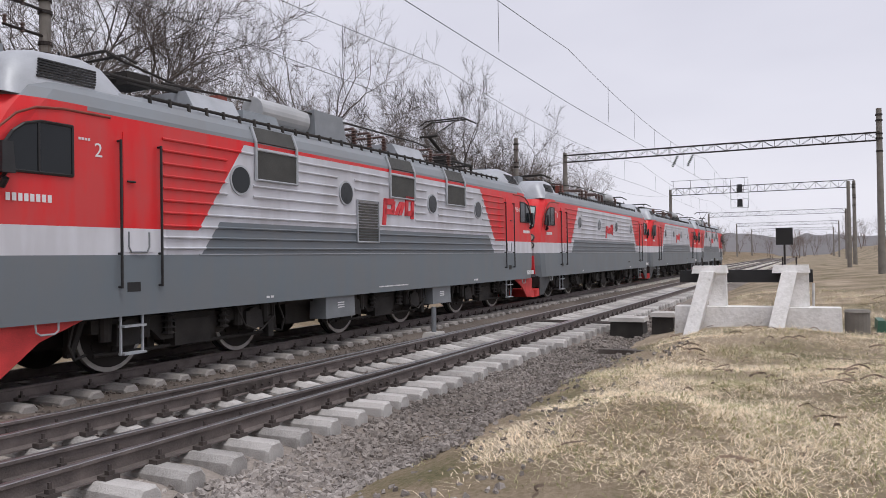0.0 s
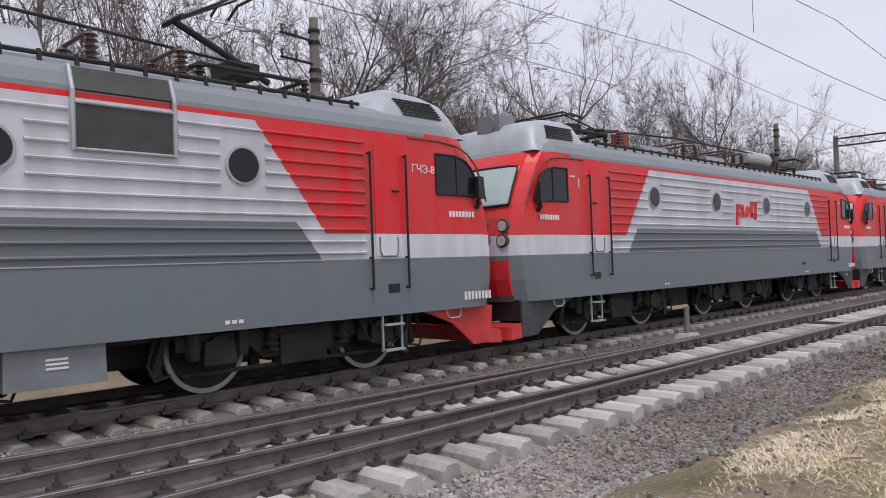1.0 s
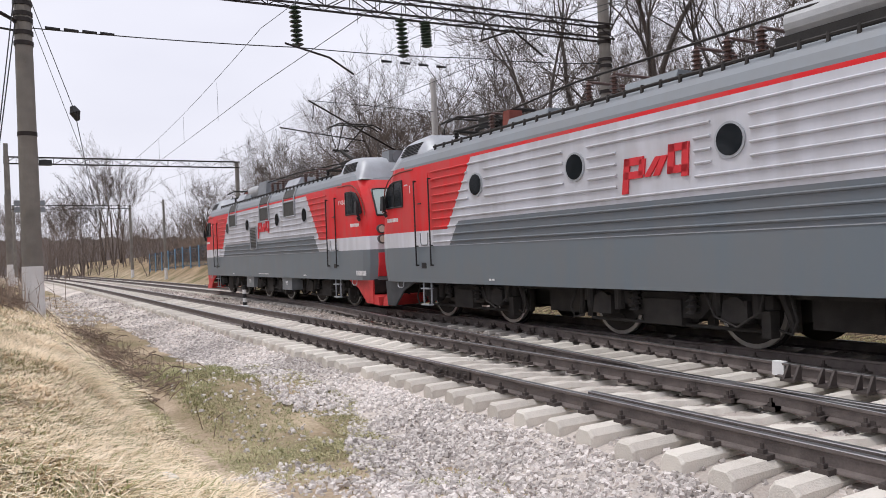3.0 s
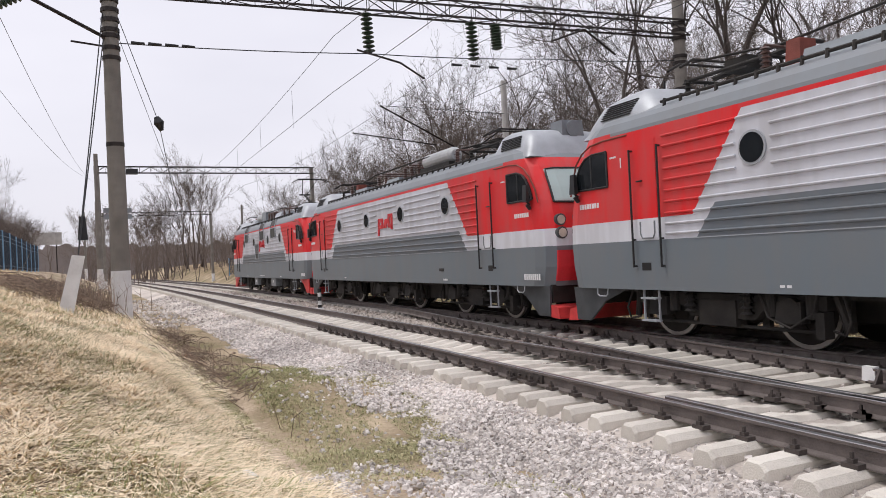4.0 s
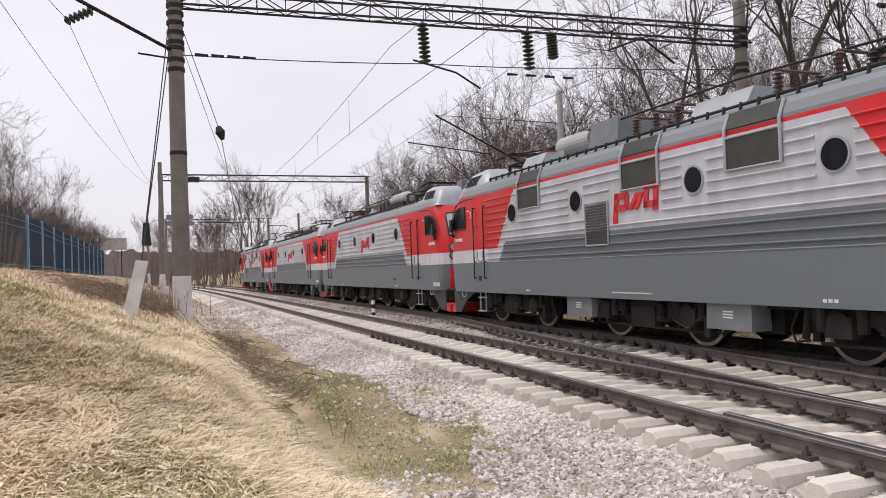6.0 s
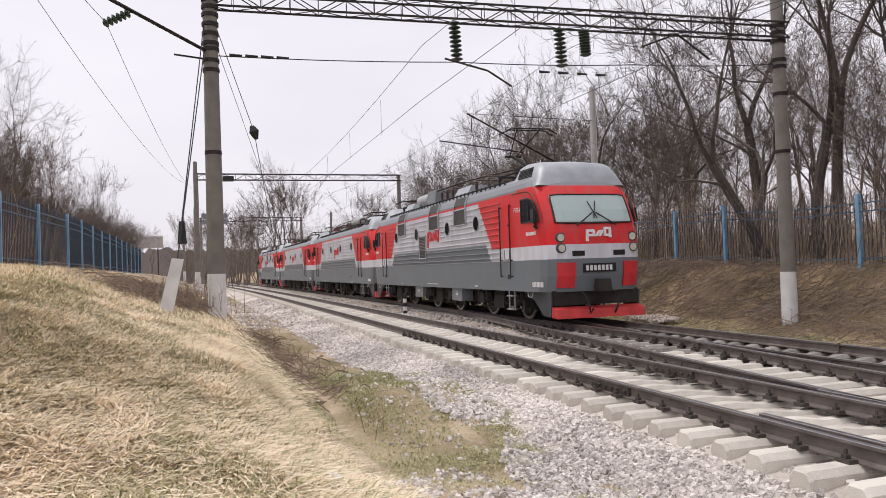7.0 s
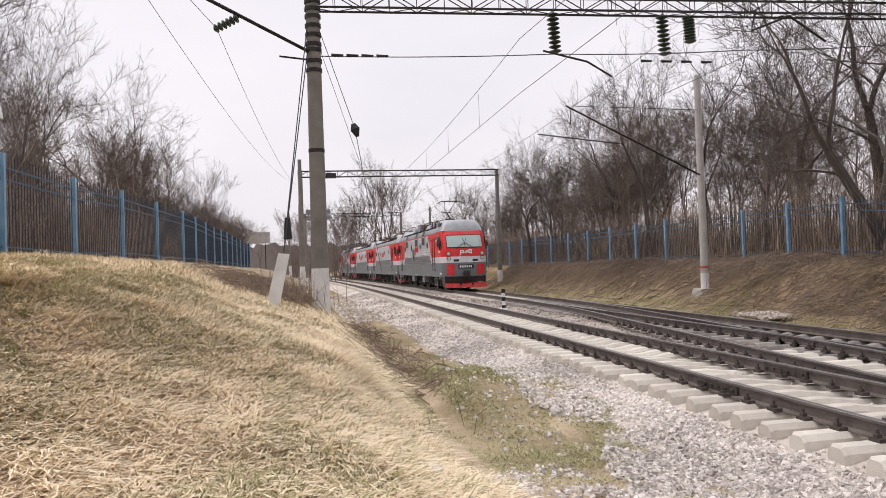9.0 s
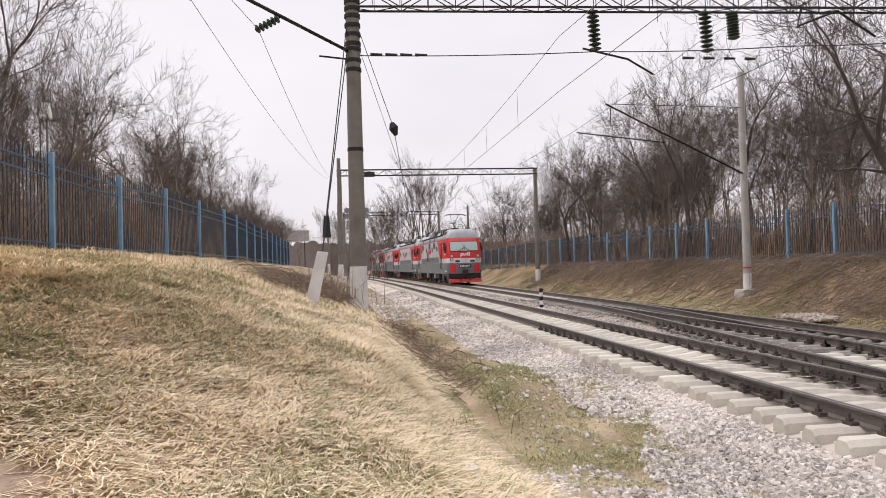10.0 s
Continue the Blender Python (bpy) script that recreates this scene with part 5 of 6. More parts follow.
# second and third gantry along the line
for gx, y0, y1, top, name in ((-59, 0.3, 15.8, 8.7, "a"), (-104, 1.0, 14.0, 8.6, "b")):
    mast("catenary_mast", gx, y0, top + 0.4, "distant grey concrete gantry mast", 0.2, 0.15, 1.0, clamps=False)
    mast("catenary_mast", gx, y1, top + 0.4, "distant grey concrete gantry mast", 0.2, 0.15, 1.0, clamps=False)
    truss("gantry_beam", (gx, y0 - 0.2, top), (gx, y1 + 0.2, top), label="distant dark lattice gantry beam")
bm = bmesh.new()
box(bm, -59.3, -58.7, 2.2, 3.0, 8.62, 8.98)
tagged(part("gantry_box", bm, M_BLACK), "black box fixed to the gantry beam", "box")
for x, y in ((-46, 0.2), (-78, 0.2), (-90, -1.0), (-84, 14.6)):
    mast("catenary_mast", x, y, 8.2, "distant slim mast with a striped foot", 0.15, 0.11, 1.2, clamps=False)
# signal heads between the masts
sig = thing("signal_cluster", "pair of grey signal heads hung from the gantry", "signal")
for dy in (0, 1.1):
    for dz in (0, 0.45):
        add("signal_head", lambda bm, dy=dy, dz=dz: box(bm, -59.4, -58.9, 0.6 + dy, 1.4 + dy, 5.4 + dz, 5.75 + dz, taper=0.03), M_GREYP, sig)
add("hanger", lambda bm: [bar(bm, (-59.1, 1.0 + dy, 5.4), (-59.1, 1.0 + dy, 8.7), 0.03) for dy in (0, 1.1)], M_STEEL, sig)
# gantries on the other side
for gx, y0, y1, top, nm in ((55, -3.9, 16.5, 8.6, 0), (95, -4.2, 15.4, 8.7, 1), (155, -5.5, 18, 8.6, 0), (215, -6, 18, 8.6, 0), (270, -6, 18, 8.6, 0)):
    dx = 0
    mast("catenary_mast", gx, y0, top + (2.0 if gx == 55 else 0.7), "grey concrete gantry mast", 0.22, 0.16, 0.0, clamps=gx < 100)
    mast("catenary_mast", gx + dx, y1, top + 0.7, "grey concrete gantry mast behind the train", 0.22, 0.16, 0.0, clamps=False)
    truss("gantry_beam", (gx, y0, top), (gx + dx, y1, top), 0.5 if gx == 55 else 0.8)
for u in (0.33, 0.38):
    string_insulator(Vector((55, -3.9, 8.55)).lerp(Vector((55, 16.5, 8.55)), u + 0.22), (0, 0.5, -1), 0.9, 0.12)
sig2 = thing("gantry_signal", "black railway signal with cage hung in the lattice gantry", "signal")
for d in (-1.6, 0.1):
    add("signal_head", lambda bm, d=d: box(bm, 94.4, 94.8, 7.2, 7.8, 8.6 + d, 9.5 + d, taper=0.05), M_BLACK, sig2)
add("cage", lambda bm: [bar(bm, (94.7, y, 6.9), (94.7, y, 10.2), 0.04) for y in (6.6, 8.5)] + [bar(bm, (94.7, 6.6, z), (94.7, 8.5, z), 0.04) for z in (6.9, 7.9, 9.0)], M_STEEL, sig2)
add("platform", lambda bm: [bar(bm, (94.7, y, 9.5), (94.7, y, 10.4), 0.04) for y in (7, 9, 11, 13, 15)] + [bar(bm, (94.7, 6.6, 10.4), (94.7, 15.2, 10.4), 0.04)], M_STEEL, sig2)
for x, y, top in ((78, -3.0, 8.0), (120, -4.5, 8), (13.8, 18.6, 9.2), (47, 17.4, 9.4)):
    mm = mast("catenary_mast", x, y, top, "grey concrete line mast", 0.2, 0.14, 0.0, clamps=y > 0)
    if y > 0:
        for zz in (8.5, 7.8):
            add("cross_arm", lambda bm, zz=zz, x=x, y=y: path_tube(bm, [(x, y, zz), (x - 1.6, y - 0.6, zz - 0.15)], 0.04), M_STEEL, mm)
            for d in (0.9, 1.55):
                add("pin_insulator", lambda bm, zz=zz, x=x, y=y, d=d: insulator(bm, x - d, y - d * 0.38, zz - 0.15, 0.25, 0.07), M_BRAKE, mm)

# anchor of the mast: leaning block, stay wires, weights, cross arm
block = thing("anchor_block", "leaning pale concrete anchor block in the grass", "anchor block")
bz = ground_z(-17.2, -0.55)
add("block", lambda bm: prism(bm, [(-0.2, -0.35), (0.1, -0.35), (0.42, 1.12), (0.18, 1.15)], "x", -17.32, -17.08), M_WHITE, block)
bpy.data.objects[block.name].location = (0, -0.62, bz)
wire("stay_wire", [(-17.2, -0.35, bz + 0.95), (-20.5, 0.4, 8.2)], 0.014, 0.0)
wire("stay_wire", [(-17.2, -0.35, bz + 0.95), (-20.5, 0.42, 7.7)], 0.014, 0.0)
cl = thing("stay_insulator", "black clamp and insulator on the stay wires", "insulator")
add("clamp", lambda bm: box(bm, -17.85, -17.7, -0.33, -0.13, 2.35, 2.85, taper=0.04), M_BLACK, cl)
armr = thing("feeder_bracket", "long dark steel arm with feeder insulators on the mast", "bracket")
add("arm", lambda bm: tube(bm, (-20.4, 0.4, 7.45), (-15.6, -3.1, 7.85), 0.045), M_STEEL, armr)
add("short_arm", lambda bm: bar(bm, (-20.5, 0.4, 7.25), (-20.4, -0.35, 7.3), 0.04), M_STEEL, armr)
for p, d in (((-16.5, -2.45, 7.75), (0.25, -0.75, -0.5)), ((-18.2, -1.2, 7.6), (0.25, -0.75, -0.5))):
    string_insulator(p, d, 0.7, 0.11, 6, "slanted string of glass insulators on the feeder line")
wire("feeder_wire", [(-60, -0.6, 8.6), (-16.3, -2.95, 7.4), (20, -9.5, 8.6)], 0.007, 0.6)
wire("feeder_wire", [(-60, 0.0, 8.2), (-18.0, -1.7, 7.25), (20, -7.5, 8.4)], 0.007, 0.6)
bal = thing("stay_weight", "egg-shaped dark insulator hanging on the mast wire", "insulator")
add("egg", lambda bm: [tube(bm, (-20.6, 1.55, 5.55), (-20.6, 1.6, 5.4), 0.06, 0.13, n=12), tube(bm, (-20.6, 1.6, 5.4), (-20.6, 1.66, 5.2), 0.13, 0.05, n=12)], M_BLACK, bal)
wire("stay_wire", [(-20.5, 0.6, 8.4), (-20.6, 1.6, 5.4), (-30, 3.2, 1.5)], 0.01)
wire("stay_wire", [(-20.5, 0.6, 7.9), (-28, 2.6, 4.6)], 0.008)
# cross span and registration arms
wire("cross_span", [(-20.5, 0.6, 7.35), (-19.5, 7.0, 7.25), (-18.6, 12.0, 7.2), (-18.0, 16.5, 7.3)], 0.014, 0.05)
for y0, y1 in ((1.0, 2.6), (9.8, 12.3)):
    li = thing("line_insulator", "dark rod insulator in the cross span", "insulator", "line insulators")
    for k in range(4):
        y = y0 + (y1 - y0) * k / 4
        add("rod", lambda bm, y=y: tube(bm, (-20.2, y, 7.3), (-20.2, y + 0.32, 7.3), 0.045, 0.03, n=8), M_BLACK, li)
reg = thing("registration_arm", "thin grey registration arm below the cross span", "bracket", "cantilever arms")
add("arm", lambda bm: path_tube(bm, [(-19.4, 6.6, 7.3), (-19.3, 7.8, 7.0), (-19.3, 8.5, 6.6)], 0.03), M_STEEL, reg)
reg2 = thing("registration_arm", "bent black registration arm with insulator at the gantry", "bracket", "cantilever arms")
add("arm", lambda bm: path_tube(bm, [(-18.6, 12.4, 8.2), (-18.5, 12.2, 7.7), (-18.4, 13.3, 8.1), (-18.3, 14.3, 7.4)], 0.035), M_STEEL, reg2)
# contact wires and messengers over both tracks
for y in ((N_NEAR + N_FAR) / 2, L_MID):
    xs = (-160, -104, -59, -20, 22, 52, 95, 155, 240)
    wire("contact_wire", [(x, y + bend(x) + 0.25 * (-1) ** k, 6.25) for k, x in enumerate(xs)], 0.008, 0.03)
    wire("messenger_wire", [(x, y + bend(x) + 0.15 * (-1) ** k, 7.8) for k, x in enumerate(xs)], 0.008, 0.55)
    bm = bmesh.new()
    for a, b in zip(xs, xs[1:]):
        for k in range(1, 7):
            u = k / 7
            x = a + (b - a) * u
            tube(bm, (x, y + bend(x), 6.27), (x, y + bend(x), 7.8 - 0.55 * 4 * u * (1 - u)), 0.006, n=4)
    tagged(part("dropper_wires", bm, M_WIRE), "short dropper wires between messenger and contact wire", "wire", "overhead wires", "stuff")
wire("feeder_wire", [(13, 18, 8.3), (47, 16.9, 8.3), (95, 16, 8.6)], 0.009, 0.8)
wire("feeder_wire", [(-20, 13, 8.3), (13.0, 18, 8.3)], 0.009, 0.8)

# ---- small things beside the tracks ----
mk = thing("limit_post", "short black and white striped post on a white foot", "marker post", "limit posts")
for k in range(5):
    add("band", lambda bm, k=k: tube(bm, (-29.5, 8.0, -0.2 + 0.16 * k), (-29.5, 8.0, -0.04 + 0.16 * k), 0.075, n=14), M_WHITE if k % 2 else M_BLACK, mk)
add("foot", lambda bm: tube(bm, (-29.5, 8.0, -0.3), (-29.5, 8.0, -0.16), 0.24, 0.14, n=16), M_WHITE, mk)
st = thing("limit_post", "grey steel stub post on a pale foot between the tracks", "marker post", "limit posts")
add("post", lambda bm: tube(bm, (16.6, 8.35, -0.3), (16.6, 8.35, 0.45), 0.06, n=12), M_GREYP, st)
add("foot", lambda bm: box(bm, 16.3, 16.9, 8.15, 8.55, -0.3, -0.16, taper=0.05), M_POLE2, st)
for x, y, w in ((19.5, 4.25, 0.42), (18.6, 3.2, 0.26)):
    pm = thing("point_machine", "dark grey point machine box with a pale lid" if w > 0.3 else "small dark cable box with a pale lid", "point machine", "track boxes")
    z = ground_z(x, y) if w < 0.3 else -0.4
    add("case", lambda bm: box(bm, x - 0.3, x + 0.3, y - w, y + w, z - 0.05, z + 0.36, taper=0.02), M_UNDER, pm)
    add("lid", lambda bm: box(bm, x - 0.33, x + 0.33, y - w - 0.03, y + w + 0.03, z + 0.36, z + 0.46, taper=0.02), M_POLE2, pm)
rod = bmesh.new()
for d in (0, 0.3):
    tube(rod, (20.0 + d, 4.3, -0.16), (20.0 + d, 7.1, -0.14), 0.022)
tagged(part("point_rods", rod, M_BOLT), "steel point rods between the blades", "rod")


def buffer_stop():
    t = thing("buffer_stop", "white-painted concrete buffer stop with a dark timber beam", "buffer stop")
    x, y0 = 16.6, 0.25
    z = 0.05
    add("base_wall", lambda bm: box(bm, x - 0.1, x + 0.45, y0 - 0.75, y0 + 2.4, z - 0.3, z + 0.5, taper=0.02), M_PEEL, t, "low whitewashed concrete wall")
    for y in (0.55, 2.1):
        def leg(bm, y=y):
            prof = [(x - 0.75, z - 0.2), (x - 0.35, z - 0.2), (x + 0.25, z + 1.22), (x - 0.1, z + 1.22)]
            a, b = ([bm.verts.new((px, y + 0.14 - 0.22 * (pz - z) + d, pz)) for px, pz in prof] for d in (-0.14, 0.14))
            bm.faces.new(a)
            bm.faces.new(b[::-1])
            for i in range(4):
                bm.faces.new((a[i], a[(i + 1) % 4], b[(i + 1) % 4], b[i]))
        add("brace", leg, M_PEEL, t, "slanted whitewashed concrete brace")
        add("post", lambda bm, y=y: box(bm, x + 0.1, x + 0.4, y - 0.48, y - 0.12, z + 0.4, z + 1.25, taper=0.01), M_PEEL, t)
        add("post_cap", lambda bm, y=y: box(bm, x + 0.05, x + 0.45, y - 0.5, y + 0.2, z + 1.18, z + 1.34, taper=0.03), M_PEEL, t)
        for d in (-0.25, 0.0):
            add("bolt", lambda bm, y=y, d=d: tube(bm, (x + 0.2, y + d, z + 1.3), (x + 0.2, y + d, z + 1.5), 0.015, n=6), M_STEEL, t)
    add("beam", lambda bm: box(bm, x + 0.42, x + 0.7, y0 - 0.25, y0 + 2.35, z + 0.98, z + 1.24, taper=0.01), M_BLACK, t, "dark timber buffer beam")
    s = thing("stop_sign", "square black sign on a thin post at the buffer stop", "sign")
    add("pole", lambda bm: tube(bm, (x + 0.5, 0.52, z + 1.2), (x + 0.5, 0.52, z + 1.95), 0.02), M_STEEL, s)
    add("board", lambda bm: box(bm, x + 0.47, x + 0.5, 0.36, 0.68, z + 1.75, z + 2.1), M_BLACK, s)
    p = thing("white_stake", "thin white stake beside the buffer stop", "stake")
    add("stake_rod", lambda bm: tube(bm, (x + 0.9, 0.02, z - 0.2), (x + 0.9, 0.0, z + 0.95), 0.025), M_PEEL, p)
    b = thing("old_drum", "weathered grey drum standing by the buffer stop", "drum")
    add("shell", lambda bm: [tube(bm, (x + 0.1, -0.75, z - 0.3), (x + 0.1, -0.75, z + 0.42), 0.22, n=18), tube(bm, (x + 0.1, -0.75, z + 0.42), (x + 0.1, -0.75, z + 0.47), 0.24, 0.2, n=18)], M_POLE, b)
    c = thing("dump_box", "dark blue and green metal box lying in the scrub", "box")
    add("case", lambda bm: box(bm, x + 0.6, x + 1.5, -2.0, -1.3, z - 0.3, z + 0.2, taper=0.03), M_BLUED, c)
    add("end_panel", lambda bm: box(bm, x + 0.6, x + 1.5, -1.29, -1.1, z - 0.3, z + 0.22, taper=0.03), mat("green_paint", (0.04, 0.12, 0.08), 0.5), c)


buffer_stop()
# litter and a plank
for k, (x, y, s) in enumerate(((7.5, -1.95, 0.1), (6.6, -1.4, 0.06), (12.2, -3.2, 0.14), (-6.3, 1.0, 0.16))):
    bm = bmesh.new()
    z = ground_z(x, y) + 0.02
    prism(bm, [(x - s, y - s * 0.6), (x + s, y - s * 0.4), (x + s * 0.7, y + s * 0.7), (x - s * 0.6, y + s * 0.5)], "z", z, z + 0.03)
    tagged(part("litter", bm, M_WHITE), "small white scrap lying in the grass", "litter", "litter")
bm = bmesh.new()
z = ground_z(14.2, 3.0)
box(bm, 13.9, 14.05, 2.6, 3.6, z, z + 0.08)
tagged(part("old_plank", bm, M_BARK), "old dark plank lying on the grass", "plank")

board = thing("billboard", "pale blank board on two posts far down the line", "sign")
add("panel", lambda bm: box(bm, -96.1, -95.9, -6.6, -3.4, 5.0, 6.4), M_POLE2, board)
for y in (-6.0, -4.0):
    add("post", lambda bm, y=y: tube(bm, (-96.2, y, ground_z(-96.2, y) - 0.2), (-96.2, y, 5.6), 0.06), M_STEEL, board)

# ---- fences ----
PK = bmesh.new()
tube(PK, (0, 0, 0), (0, 0, 2.0), 0.011, n=5)
tube(PK, (0, 0, 2.0), (0, 0, 2.16), 0.011, 0.002, n=5)
_pk = part("picket", PK, M_BLUED)
PICKET = _pk.data
bpy.data.objects.remove(_pk)


def fence(line, spacing, height, label, near):
    """Fence of blue posts with two rails and thin spiked bars; line: points (x, y)."""
    pts = []
    for (x0, y0), (x1, y1) in zip(line, line[1:]):
        n = max(1, round(math.hypot(x1 - x0, y1 - y0) / spacing))
        pts += [(x0 + (x1 - x0) * i / n, y0 + (y1 - y0) * i / n) for i in range(n)]
    pts.append(line[-1])
    far = []
    f = thing("fence", label, "fence", "fences")
    for i, (x, y) in enumerate(pts):
        z = ground_z(x, y)
        add("post", lambda bm: box(bm, x - 0.06, x + 0.06, y - 0.06, y + 0.06, z - 0.3, z + height + 0.12), M_BLUE, f)
    for i, ((x0, y0), (x1, y1)) in enumerate(zip(pts, pts[1:])):
        z0, z1 = ground_z(x0, y0), ground_z(x1, y1)

        for k in (0.12, 0.8, 0.92):
            add("rail", lambda bm, k=k: bar(bm, (x0, y0, z0 + height * k), (x1, y1, z1 + height * k), 0.035), M_FRAIL, f)
        n = max(4, int(math.hypot(x1 - x0, y1 - y0) / 0.15))
        for j in range(1, n):
            u = j / n
            p = (x0 + (x1 - x0) * u, y0 + (y1 - y0) * u, z0 + (z1 - z0) * u + 0.1)
            if near[0] < p[0] < near[1]:
                ob = new("picket", PICKET)
                ob.parent, ob.location = f, p
            else:
                far.append(p)
    bm = bmesh.new()
    for p in far:
        tube(bm, p, Vector(p) + Vector((0, 0, 2.1)), 0.012, n=4)
    tagged(part("distant_pickets", bm, M_BLUED, f), kind="stuff")
    return f


fence([(-9.5, -6.75), (-33, -4.7), (-75, -4.6)], 4.0, 2.1, "blue steel fence with thin spiked pickets on the bank", (-42, 0))
fence([(-6, 19.5), (-30, 19.0), (-60, 18.0), (-100, 15.5)], 3.2, 2.1, "blue steel picket fence below the bare trees", (-52, -12))
lamp = thing("lamp_post", "thin post with a small white lamp behind the fence", "lamp post")
add("pole", lambda bm: tube(bm, (-21.5, -7.6, ground_z(-21.5, -7.6)), (-21.5, -7.6, 5.9), 0.03, n=8), M_POLE, lamp)
add("lamp_head", lambda bm: box(bm, -21.65, -21.35, -7.75, -7.5, 5.85, 6.25, taper=0.05), M_WHITE, lamp)

# ---- trees ----
def bare_tree(seed, height, trunk, levels=5, stems=1, angle=0.6, shoots=0.6, twigs=3, material=None):
    """Trunk and crown of a leafless tree: a bole that forks again and again, crooked limbs, side shoots and fine twigs."""
    rng = random.Random(seed)
    wood, crown = ([], []), ([], [])
    up = Vector((0, 0, 1))

    def seg(p, q, r, s, n, to):
        verts, faces = to
        d = (q - p).normalized()
        a = d.orthogonal().normalized()
        b = d.cross(a)
        o = len(verts)
        for c, k in ((p, r), (q, s)):
            for i in range(n):
                t = 2 * math.pi * i / n
                v = c + (a * math.cos(t) + b * math.sin(t)) * k
                verts.append((v.x, v.y, v.z))
        for i in range(n):
            faces.append((o + i, o + (i + 1) % n, o + n + (i + 1) % n, o + n + i))

    def aside(d, amount, az):
        a = d.orthogonal().normalized()
        b = d.cross(a)
        return (d * math.cos(amount) + (a * math.cos(az) + b * math.sin(az)) * math.sin(amount)).normalized()

    def twig(p, d, ln):
        verts, faces = crown
        e = aside(d, rng.uniform(0.3, 1.1), rng.uniform(0, 6.28))
        s = e.orthogonal().normalized() * 0.0075
        m = p + e * ln * 0.5 + Vector((rng.gauss(0, 0.05), rng.gauss(0, 0.05), 0.02)) * ln
        q = p + e * ln + up * ln * 0.2
        o = len(verts)
        verts.extend(((p - s)[:], (p + s)[:], (m + s * 0.7)[:], (m - s * 0.7)[:], q[:]))
        faces.extend(((o, o + 1, o + 2, o + 3), (o + 3, o + 2, o + 4)))

    def grow(p, d, ln, r, lev):
        k = 4 if lev >= 3 else 3
        n = 7 if lev == levels else (5 if lev > 2 else 3)
        q, rad = p, r
        az = rng.uniform(0, 6.28)
        for i in range(k):
            bendy = 0.07 if lev == levels else 0.17
            d = (d + Vector((rng.gauss(0, bendy), rng.gauss(0, bendy), rng.gauss(0.05, 0.1)))).normalized()
            e = q + d * ln / k
            e_r = max(0.006, rad * (0.93 if lev == levels else 0.86))
            seg(q, e, rad, e_r, n, wood if lev >= levels - 1 else crown)
            az += 2.4
            if lev <= 2:
                for _ in range(twigs):
                    twig(q.lerp(e, rng.random()), d, rng.uniform(0.3, 0.85))
            if lev >= 2 and (lev < levels or i >= 2) and rng.random() < shoots:
                grow(e, aside(d, rng.uniform(0.6, 1.1), az), ln * rng.uniform(0.35, 0.6), e_r * rng.uniform(0.3, 0.5), max(1, lev - 2))
            q, rad = e, e_r
        if lev > 1:
            m = 3 if lev >= levels - 1 and rng.random() < 0.6 else 2
            for j in range(m):
                grow(q, aside(d, angle * rng.uniform(0.4, 1.15), az + 6.28 * j / m + rng.uniform(-0.4, 0.4)), ln * rng.uniform(0.62, 0.92), rad * rng.uniform(0.62, 0.82), lev - 1)
    for j in range(stems):
        d = Vector((0, 0, 1)) if stems == 1 else aside(up, rng.uniform(0.08, 0.4), 6.28 * j / stems + rng.uniform(-0.5, 0.5))
        grow(Vector((rng.gauss(0, 0.25), rng.gauss(0, 0.25), -0.3)) * (stems > 1), d, height * 0.3, trunk, levels)
    out = []
    for nm, (verts, faces) in (("trunk", wood), ("crown", crown)):
        me = bpy.data.meshes.new(nm)
        me.from_pydata(verts, [], faces)
        me.materials.append(material or M_BARK)
        out.append(me)
    return out


TREES = [bare_tree(s, h, tr, 6, 1, an, 0.46, 2) for s, h, tr, an in ((1, 10.5, 0.16, 0.6), (2, 12, 0.18, 0.5), (3, 9.5, 0.15, 0.68), (4, 11, 0.15, 0.55), (6, 12.5, 0.2, 0.58))]
LIGHT = [bare_tree(s, h, tr, 5, st, an, 0.55, 3, M_TWIG) for s, h, tr, st, an in ((11, 9, 0.07, 3, 0.5), (12, 10, 0.085, 2, 0.45), (13, 8, 0.06, 4, 0.6), (14, 10.5, 0.08, 2, 0.42))]
POPLAR = bare_tree(7, 14, 0.14, 5, 3, 0.13, 0.2, 8, M_TWIG)
FAR = [bare_tree(s, h, 0.08, 4, 2, 0.5, 0.35, 2, M_TWIG) for s, h in ((31, 9), (32, 10), (33, 8))]
random.seed(21)


def plant(me, x, y, s, name="bare_tree", label="leafless tree with dark branching limbs and fine twigs", cat="tree", tilt=None):
    t = thing(name, label, cat, "bare trees")
    t.location = (x, y, ground_z(x, y))
    t.rotation_euler = tilt or (random.uniform(-0.06, 0.06), random.uniform(-0.06, 0.06), random.uniform(0, 6.28))
    t.scale = (s, s, s * random.uniform(0.95, 1.25))
    for m in me:
        c = new(m.name.split(".")[0], m)
        c.parent = t


# wood behind the far track: large trees in front, thinner ones behind
for i in range(46):
    x = 70 - i * 3.1 + random.uniform(-1.4, 1.4)
    k = 1.02 if x > 24 else (1.25 if x > -42 else 0.9)
    plant(random.choice(TREES), x, 22 + random.uniform(-1.6, 3.5) + (2.5 if x > 20 else 0) + bend(x), k * random.uniform(0.75, 1.15))
for i in range(92):
    x = 84 - i * 2.0 + random.uniform(-1.5, 1.5)
    plant(random.choice(LIGHT), x, 21 + random.uniform(-0.5, 9) + bend(x), random.uniform(0.6, 1.05))
for i in range(14):
    plant(random.choice(TREES), 84 - i * 4.6 + random.uniform(-1, 1), 25 + random.uniform(-1, 3), random.uniform(0.85, 1.1))
